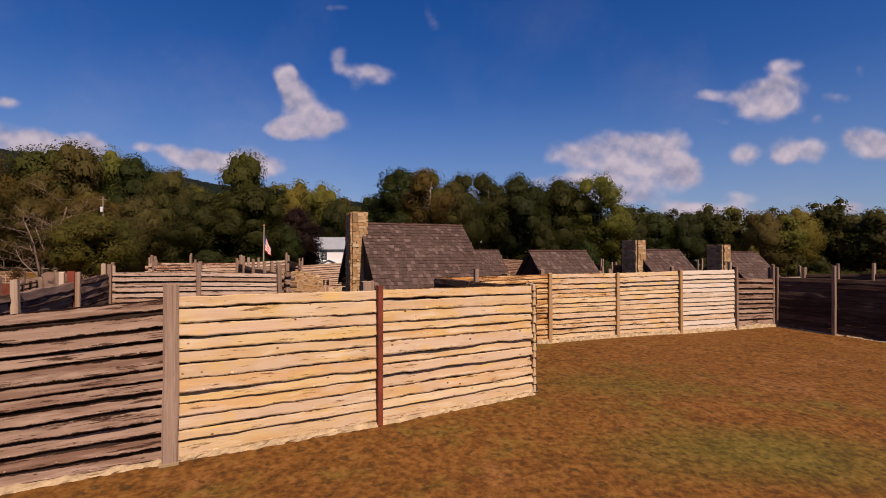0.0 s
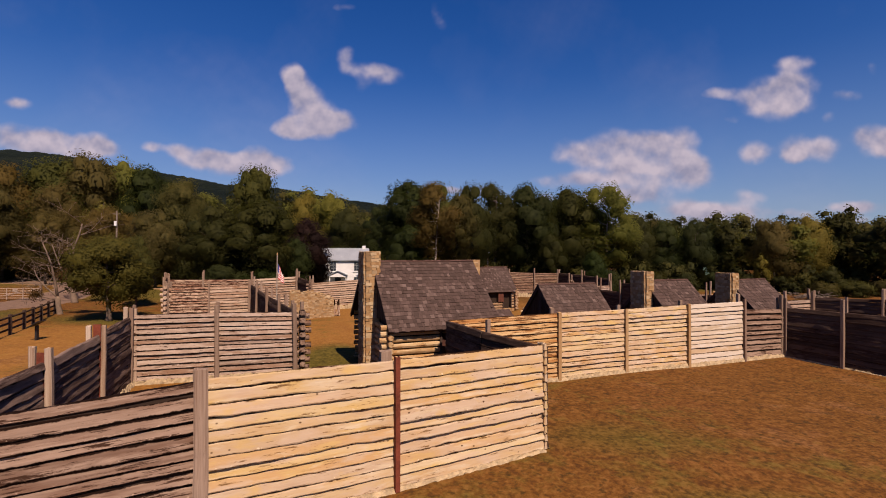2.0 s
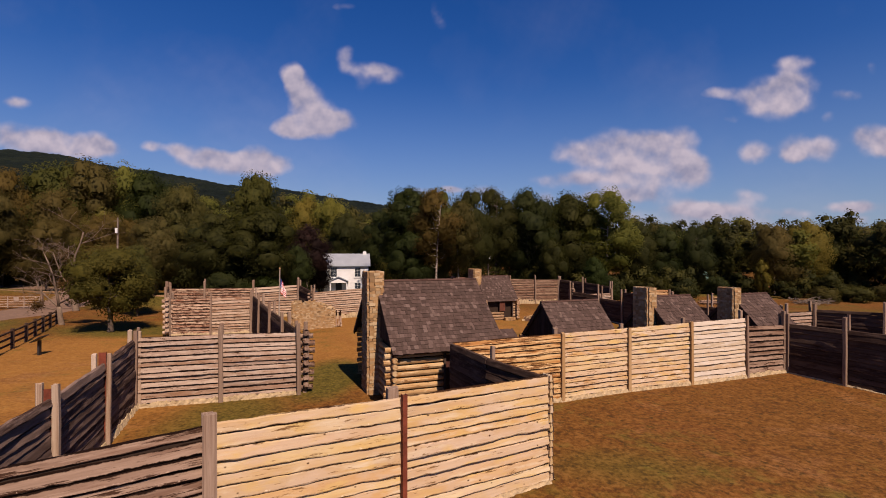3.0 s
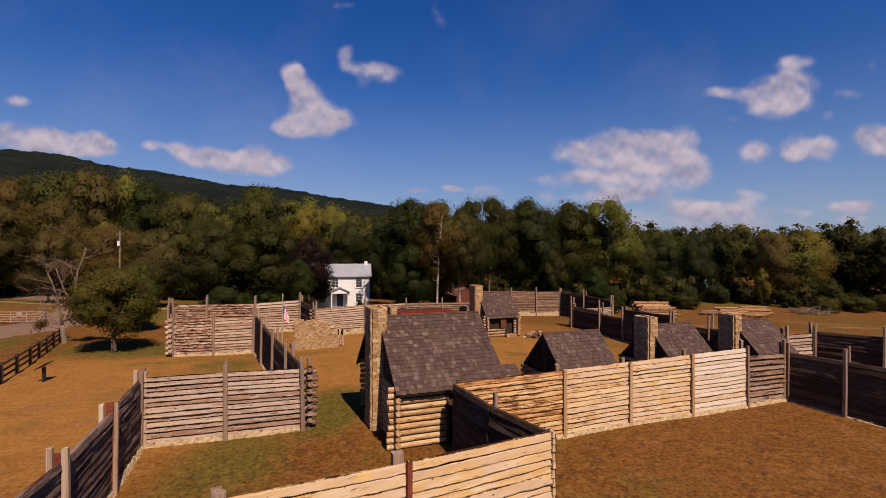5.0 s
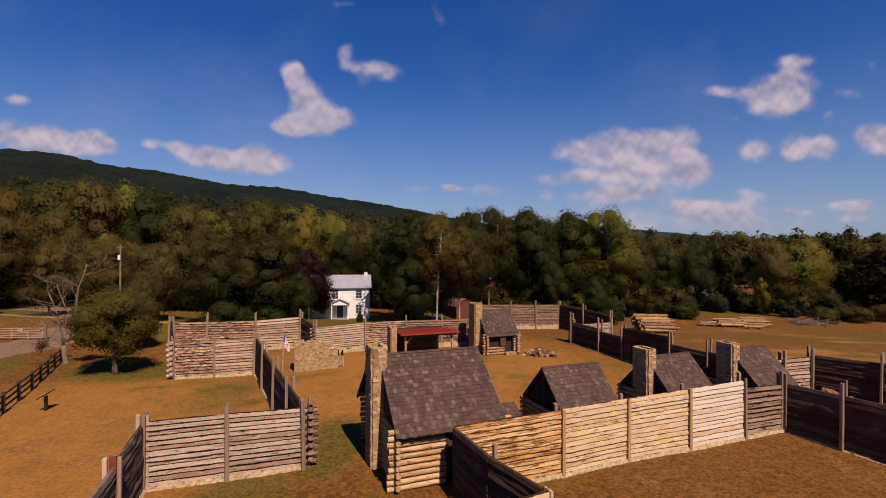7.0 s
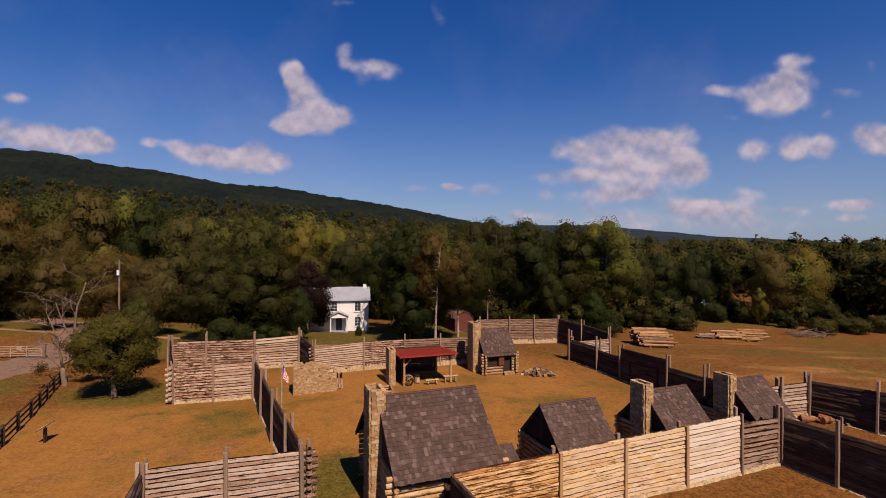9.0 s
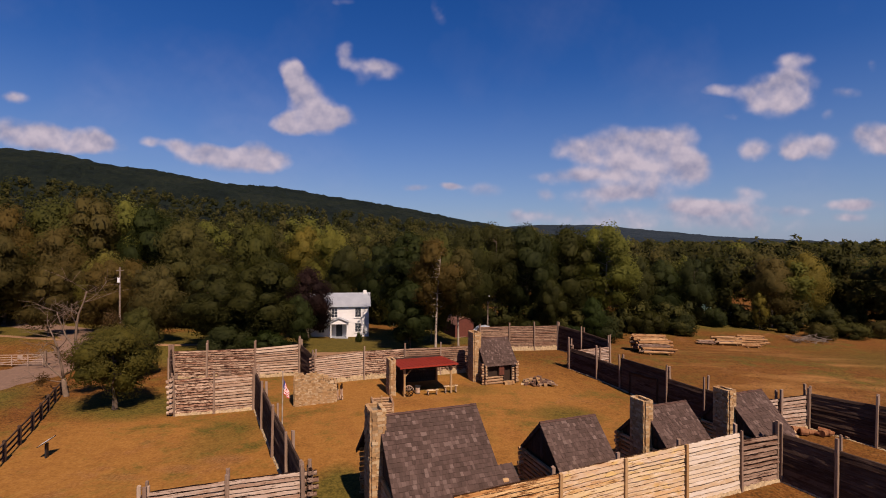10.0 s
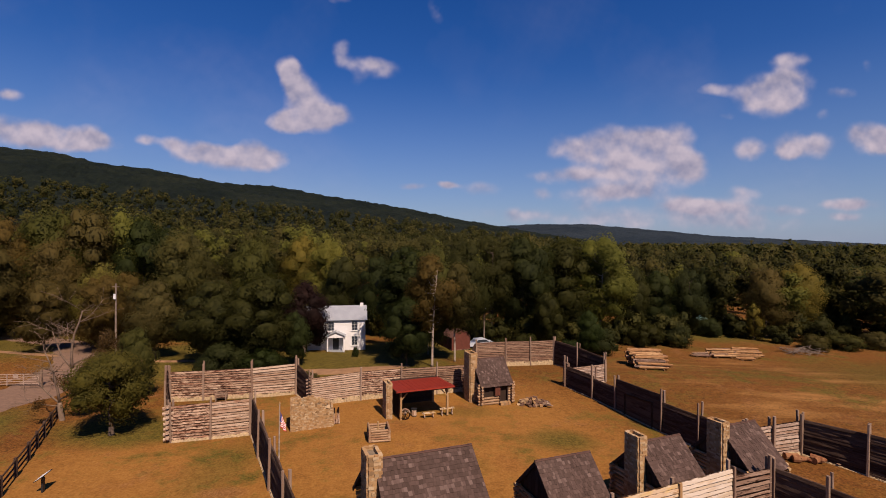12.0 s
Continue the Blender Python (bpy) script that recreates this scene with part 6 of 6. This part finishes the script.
def tree(kind, x, y, top, wide=1.0, yaw=None, z=None):
    """A tree of a kind whose crown reaches the height top above sea level of the place."""
    trunk, leaves, h = KINDS[kind]
    z = gz(x, y) if z is None else z
    s = (top - z) / h
    yaw = (x * 37 + y * 17) % 360 if yaw is None else yaw
    label, cat = TREE_WORDS[kind]
    t = thing("tree" if cat == "tree" else "bush", pose(x, y, z, 0, 0, yaw) @ Matrix.Diagonal((s * wide, s * wide, s, 1)), label, cat, "trees of the wood's edge")
    part("trunk", trunk, t)
    part("crown", leaves, t)
    return t


def bare_tree(x, y, size, seed, leaves):
    """A dying tree: thick pale trunk, forked limbs, crooked bare branches, a thin veil of brown leaves on the low limbs."""
    rng = random.Random(seed)
    t = thing("tree", pose(x, y, gz(x, y) - 0.05) @ Matrix.Diagonal((size, size, size, 1)), "half-dead tree with pale bare limbs and few brown leaves", "tree", "trees of the wood's edge")
    so = Soup()
    tips = []

    def limb(p, d, length, r, depth):
        pts, radii = [p], [r]
        n = 5
        for k in range(1, n + 1):
            d = (d + Vector((rng.uniform(-0.22, 0.22), rng.uniform(-0.22, 0.22), rng.uniform(-0.12, 0.16)))).normalized()
            p = p + d * length / n
            pts.append(p)
            radii.append(max(0.012, r * (1 - 0.62 * k / n)))
            if depth and k > 1:
                for _ in range(2 if k > 2 else 1):
                    side = Vector((rng.uniform(-1, 1), rng.uniform(-1, 1), rng.uniform(-0.35, 0.55))).normalized()
                    limb(p, (d * 0.6 + side).normalized(), length * rng.uniform(0.32, 0.52), radii[-1] * 0.5, depth - 1)
        so.tube(pts, radii, 6)
        if depth < 2:
            tips.extend(pts[2:])

    so.tube([(0, 0, 0), (0, 0, 0.15), (-0.2, 0, 1.1), (-0.3, 0, 2.2)], [0.36, 0.31, 0.27, 0.23], 9)
    fork = Vector((-0.3, 0, 2.1))
    limb(fork, Vector((0.12, 0.1, 1.0)), 6.4, 0.15, 2)
    limb(fork, Vector((-0.75, -0.1, 0.8)), 4.6, 0.11, 2)
    limb(fork + Vector((0.05, 0, 0.5)), Vector((0.9, 0.1, 0.42)), 3.6, 0.10, 2)
    limb(fork + Vector((0, 0, -0.3)), Vector((-0.9, -0.4, 0.15)), 3.2, 0.075, 2)
    part("trunk", so.done(DEAD_BARK, True), t, None, "pale bare trunk and limbs")
    nr = np.random.default_rng(seed)
    low = [p for p in tips if p.z < 6.0 and p.x > -1.2] or tips
    at = np.array([tuple(low[nr.integers(len(low))]) for _ in range(leaves)]) + nr.normal(size=(leaves, 3)) * 0.28
    a = nr.normal(size=(leaves, 3))
    a /= np.linalg.norm(a, axis=1)[:, None]
    b = np.cross(a, nr.normal(size=(leaves, 3)))
    b /= np.linalg.norm(b, axis=1)[:, None]
    quads = np.stack((at - a * 0.09, at - b * 0.05, at + a * 0.09, at + b * 0.05), axis=1).reshape(-1, 3)
    part("crown", leaf_mesh(quads, LEAF_BROWN, "leaves", 4), t, None, "thin brown leaves")


for spot in ((-72, 76, 20.5), (-66, 80, 22.0), (-60, 79, 22.5), (-52.5, 82, 21.0), (-78, 70, 19.0), (-45, 80, 18.5)):
    tree(("olive", "oak", "yellow")[int(-spot[0]) % 3], *spot, 0.85)
tree("apple", -27.5, 37.9, 7.1, 1.02)
bare_tree(-33.78, 40.75, 0.74, 31, 7000)
bare_tree(-39.6, 49.8, 1.0, 32, 5000)
tree("olive", -31.6, 47.5, 7.6, 0.75)
for row in (('olive', -25.2, 61.0, 17.3, 0.62),
            ('oak', -29.2, 58.6, 12.0, 1.15),
            ('maple', -23.4, 59.0, 12.6, 1.1),
            ('yellow', -23.2, 92.0, 17.6, 0.8),
            ('olive', -37.6, 60.4, 11.4, 0.95),
            ('olive', -46.0, 63.0, 12.2, 0.9),
            ('olive', -53.5, 62.5, 11.4, 0.9),
            ('yellow', -50.0, 68.0, 13.0, 0.8),
            ('maple', -19.2, 59.1, 7.7, 0.75),
            ('oak', -29.8, 63.6, 9.7, 0.8),
            ('maroon', -21.0, 69.2, 10.8, 1.0),
            ('tall', -2.1, 60.9, 15.2, 0.95),
            ('tall', 0.9, 65.2, 14.0, 0.9),
            ('ash', -6.4, 66.6, 16.6, 1.1),
            ('olive', -2.2, 68.0, 16.0, 0.8),
            ('maple', -5.4, 61.2, 9.6, 0.95),
            ('oak', 3.0, 77.3, 17.4, 0.7),
            ('ash', 7.7, 83.4, 18.8, 0.9),
            ('oak', 13.3, 84.1, 18.2, 0.9),
            ('poplar', 27.4, 85.2, 18.3, 1.05),
            ('maple', 21.0, 87.3, 17.6, 0.9),
            ('oak', 15.9, 75.8, 9.1, 0.8),
            ('maple', 21.6, 73.2, 6.2, 0.8),
            ('oak', 33.4, 87.0, 12.9, 0.8),
            ('maple', 38.9, 89.0, 11.8, 0.8),
            ('oak', 45.8, 90.8, 12.3, 0.75),
            ('olive', 61.7, 92.6, 12.4, 0.9),
            ('yellow', 69.7, 95.7, 13.3, 0.9),
            ('olive', 77.6, 98.6, 13.4, 0.9),
            ('oak', 86.7, 102.7, 12.6, 0.9),
            ('olive', 94.6, 105.7, 12.5, 0.9),
            ('maple', 54.5, 101.0, 12.1, 0.7),
            ('yellow', 58.0, 90.4, 5.6, 0.6),
            ('oak', 99.8, 96.0, 10.9, 0.9),
            ('olive', 93.6, 86.2, 7.2, 0.9),
            ('yellow', -29.7, 98.4, 18.4, 0.8),
            ('maple', -36.3, 90.2, 15.1, 0.9),
            ('olive', -43.3, 82.3, 14.1, 0.9),
            ('yellow', -56.7, 82.3, 22.1, 0.75),
            ('olive', -62.9, 75.9, 17.1, 0.8),
            ('olive', -49.1, 71.9, 12.0, 0.8),
            ('olive', -68.8, 70.9, 16.1, 0.9),
            ('oak', -76.6, 74.4, 17.9, 0.9),
            ('olive', -35.0, 73.2, 10.8, 0.9),
            ('oak', -12.7, 84.5, 14.6, 0.8),
            ('maple', -19.4, 88.2, 14.2, 0.8),
            ('yellow', -10.0, 82.8, 10.4, 0.7),
            ('tall', -3.0, 70.7, 12.9, 0.7),
            ('olive', -62.0, 59.9, 11.2, 0.8),
            ('maple', 46.8, 92.6, 6.5, 0.7),
            ('shrub', 50.8, 93.0, 2.2, 1.1),
            ('shrub', -26.5, 55.4, 4.4, 1.2),
            ('shrub', -21.5, 55.0, 3.9, 1.2),
            ('shrub', 11.8, 71.7, 2.8, 1.1),
            ('shrub', 17.5, 69.2, 2.4, 1.0),
            ('shrub', 8.0, 72.8, 1.9, 1.0),
            ('shrub', 23.7, 76.2, 3.1, 1.2),
            ('shrub', 33.8, 82.2, 2.9, 1.2),
            ('shrub', 39.7, 83.4, 2.4, 1.2),
            ('shrub_olive', 63.5, 82.8, 0.7, 1.3),
            ('shrub_olive', 68.9, 83.4, 0.8, 1.5),
            ('shrub_olive', 76.0, 83.6, 1.0, 1.5),
            ('shrub_olive', 83.2, 85.2, 0.7, 1.5),
            ('shrub', -6.5, 69.8, 2.9, 0.9),
            ('shrub', -13.0, 66.6, 1.8, 0.5),
            ('shrub_olive', -15.9, 53.5, 1.6, 1.0)):
    tree(*row)


def far_wood(name, leaf, label, share, seed, bearings=((-62, 58),)):
    """The wood behind: many small crowns in one mesh, standing close."""
    rng = np.random.default_rng(seed)
    chunks = []
    for i in range(share):
        r = 112 + 330 * rng.random() ** 1.3
        a = radians(rng.uniform(*bearings[i % len(bearings)]))
        x, y = r * math.sin(a), r * math.cos(a)
        z = gz(x, y) + hill(x, y)
        h, w = rng.uniform(13, 17.5) + (3.0 if a < 0.2 else 0.0), rng.uniform(8, 11)
        lobes = crown_lobes(h, w, 3.0, rng, 11)
        n = 1250 if r < 200 else 560
        vs = leaf_cloud(lobes, n, 0.33 if r < 200 else 0.52, rng, (5, 3))
        chunks.append(vs + np.array((x, y, z, 0, 0, 0)))
    ob = new(name, leaf_mesh(np.concatenate(chunks), leaf, name))
    tagged(ob, label, "woods", "", "stuff")


# the long mountain to the left and the low ridge behind it: bearing in degrees, height over the plain as a slope
RIDGE = [(-75, 0.2343), (-42.8, 0.1982), (-39.0, 0.1869), (-34.7, 0.1705), (-29.8, 0.1525), (-24.5, 0.1359), (-18.7, 0.1211), (-12.5, 0.1029), (-5.9, 0.0835), (0.8, 0.0675), (4.1, 0.0590), (10.7, 0.039), (20, 0.017), (80, 0.004)]
FAR_RIDGE = [(-75, 0.04), (0, 0.04), (10.7, 0.0485), (16.4, 0.0520), (22.9, 0.0415), (28.3, 0.0325), (32.3, 0.0290), (37.7, 0.0205), (42.2, 0.0155), (80, 0.008)]


def along(table, a):
    for (p, u), (q, v) in zip(table, table[1:]):
        if a <= q:
            k = max(0, (a - p) / (q - p))
            return u + (v - u) * k
    return table[-1][1]


def hill(x, y):
    """The rise of the land towards the mountain."""
    if y < 60:
        return 0.0
    r, a = math.hypot(x, y), math.degrees(math.atan2(x, y))
    k = min(1, max(0, (r - 240) / 1260))
    k = k * k * (3 - 2 * k)
    return along(RIDGE, a) * 1500 * math.cos(radians(a)) * k


def mountain(name, table, r0, r1, steps, span, lump, mat, label, seed, floor):
    vs, fs = [], []
    n = 420
    for j in range(steps):
        q = j / (steps - 1)
        r = r0 + (r1 - r0) * q
        for i in range(n):
            a = -72 + 144 * i / (n - 1)
            x, y = r * math.sin(radians(a)), r * math.cos(radians(a))
            if floor:
                z = hill(x, y)
            else:
                z = along(table, a) * r1 * math.cos(radians(a)) * math.sin(q * math.pi / 2)
            c = math.cos(radians(a))
            z = z / max(0.35, 1.0) + lump * (noise.noise((x * 0.045 * span, y * 0.045 * span, seed)) + 0.7 * noise.noise((x * 0.11 * span, y * 0.11 * span, seed + 3))) * min(1, q * 8)
            z += (0.02 * r1 * noise.noise((x * 0.004 * span, y * 0.004 * span, seed + 9)) * q * along(table, a) * 8)
            vs.append((x, y, z + 1.0))
    fs = [(j * n + i, j * n + i + 1, (j + 1) * n + i + 1, (j + 1) * n + i) for j in range(steps - 1) for i in range(n - 1)]
    ob = new(name, mesh(vs, fs, mat, False, name))
    tagged(ob, label, "hillside", "", "structure")


def hill_mat(name, dark, mid, light, scale):
    s = Mat(name, 0.95, spec=0.05)
    p = s.coords("World")
    a, b, c = s.noise(p, 0.012 * scale, 4.0), s.noise(p, 0.10 * scale, 5.0, 0.7), s.noise(p, 0.5 * scale, 3.0, 0.7)
    s.colour(s.ramp(s.calc("ADD", s.calc("MULTIPLY", a, 0.35), s.calc("ADD", s.calc("MULTIPLY", b, 0.35), s.calc("MULTIPLY", c, 0.3))), [(0.40, dark), (0.5, mid), (0.60, light)]))
    s.bump(c, 1.0, 2.0)
    return s.m


mountain("hillside_near", RIDGE, 235, 1500, 110, 1.0, 5.0, hill_mat("wooded_hill", (0.0035, 0.0062, 0.0058), (0.0070, 0.0110, 0.0086), (0.0145, 0.0180, 0.0115), 1.0), "long wooded mountain slope", 2, True)
# distance haze is put into the far ridge's paler, bluer colours
mountain("hillside_far", FAR_RIDGE, 2300, 3800, 40, 0.3, 6.0, hill_mat("hazy_far_hill", (0.009, 0.015, 0.021), (0.014, 0.021, 0.028), (0.020, 0.028, 0.034), 0.4), "low blue-green ridge far across the valley", 5, False)


def far_fields():
    """Pale cleared fields on the far side of the valley, seen over the woods."""
    rng = random.Random(6)
    so = Soup()
    for a0, a1, lo, hi in ((31.8, 33.2, 15, 21), (33.0, 35.6, 16, 25), (36.4, 37.4, 15, 19)):
        n = 9
        ring = []
        for k in range(n + 1):
            a = radians(a0 + (a1 - a0) * k / n)
            for z, r in ((lo + rng.uniform(-1, 1), 1380.0), (hi * (0.85 + 0.15 * math.sin(math.pi * k / n)) + rng.uniform(-1, 1), 1460.0)):
                ring.append((r * math.sin(a), r * math.cos(a), z))
        so.add(ring, [(2 * k, 2 * k + 2, 2 * k + 3, 2 * k + 1) for k in range(n)])
    tagged(new("far_field", so.done(plain("far_stubble", (0.30, 0.20, 0.13), 0.95, 0, 0.3, 0.02, 0.0))), "pale cleared fields far across the valley", "field", "", "structure")


far_fields()


def understory(name, leaf, label, pts, depth, n, seed, high=(2.0, 5.5)):
    """Bushes and saplings along the foot of the wood, in one mesh."""
    rng = np.random.default_rng(seed)
    chunks = []
    for i in range(n):
        k = rng.random() * (len(pts) - 1)
        a, b = Vector(pts[int(k)]), Vector(pts[int(k) + 1])
        p = a.lerp(b, k - int(k))
        x, y = p.x + rng.uniform(-2, 2), p.y + depth * rng.random()
        h = rng.uniform(*high)
        vs = leaf_cloud(crown_lobes(h, h * rng.uniform(0.9, 1.5), 0.1, rng, 9), 760, 0.20, rng, (5, 3))
        chunks.append(vs + np.array((x, y, gz(x, y), 0, 0, 0)))
    tagged(new(name, leaf_mesh(np.concatenate(chunks), leaf, name)), label, "undergrowth", "", "stuff")


EDGE = [(-103, 63), (-68, 77), (-55, 81), (-40, 72), (-28.5, 67), (-25.4, 80), (-10.5, 84), (-2, 83), (10, 79), (24, 77), (36, 82.5), (43, 88), (53, 99.5), (58.7, 86), (72, 87), (90, 88), (113, 83)]
understory("undergrowth", LEAF, "green undergrowth at the foot of the woods", EDGE, 12, 170, 21)
understory("undergrowth_olive", LEAF_OLIVE, "brownish undergrowth at the foot of the woods", EDGE, 14, 110, 22)
far_wood("woods", LEAF, "dense dark green woods behind the fort", 400, 1, ((-62, 58), (-62, 30)))
far_wood("woods_olive", LEAF_OLIVE, "olive-brown early autumn woods among the green", 340, 2, ((-62, -2), (-62, -2), (-2, 58), (22, 58)))
far_wood("woods_yellow", LEAF_YELLOW, "light green and yellowing woods among the dark", 150, 3, ((-62, -8), (-62, -8), (-8, 58)))


def slope_wood(name, leaf, label, share, seed):
    """Tree crowns up the lower slopes of the mountain, in one mesh."""
    rng = np.random.default_rng(seed)
    chunks = []
    for i in range(share):
        r = 235 + 520 * rng.random() ** 1.2
        a = radians(rng.uniform(-58, 50))
        x, y = r * math.sin(a), r * math.cos(a)
        w = rng.uniform(9, 14)
        vs = leaf_cloud(crown_lobes(rng.uniform(13, 19), w, 5.0, rng, 5), 80, 1.25, rng)
        chunks.append(vs + np.array((x, y, gz(x, y) + hill(x, y) + 2.0, 0, 0, 0)))
    tagged(new(name, leaf_mesh(np.concatenate(chunks), leaf, name)), label, "woods", "", "stuff")


slope_wood("slope_woods", LEAF, "dark green woods climbing the lower slopes", 1700, 4)
slope_wood("slope_woods_olive", LEAF_OLIVE, "olive woods climbing the lower slopes", 1300, 5)
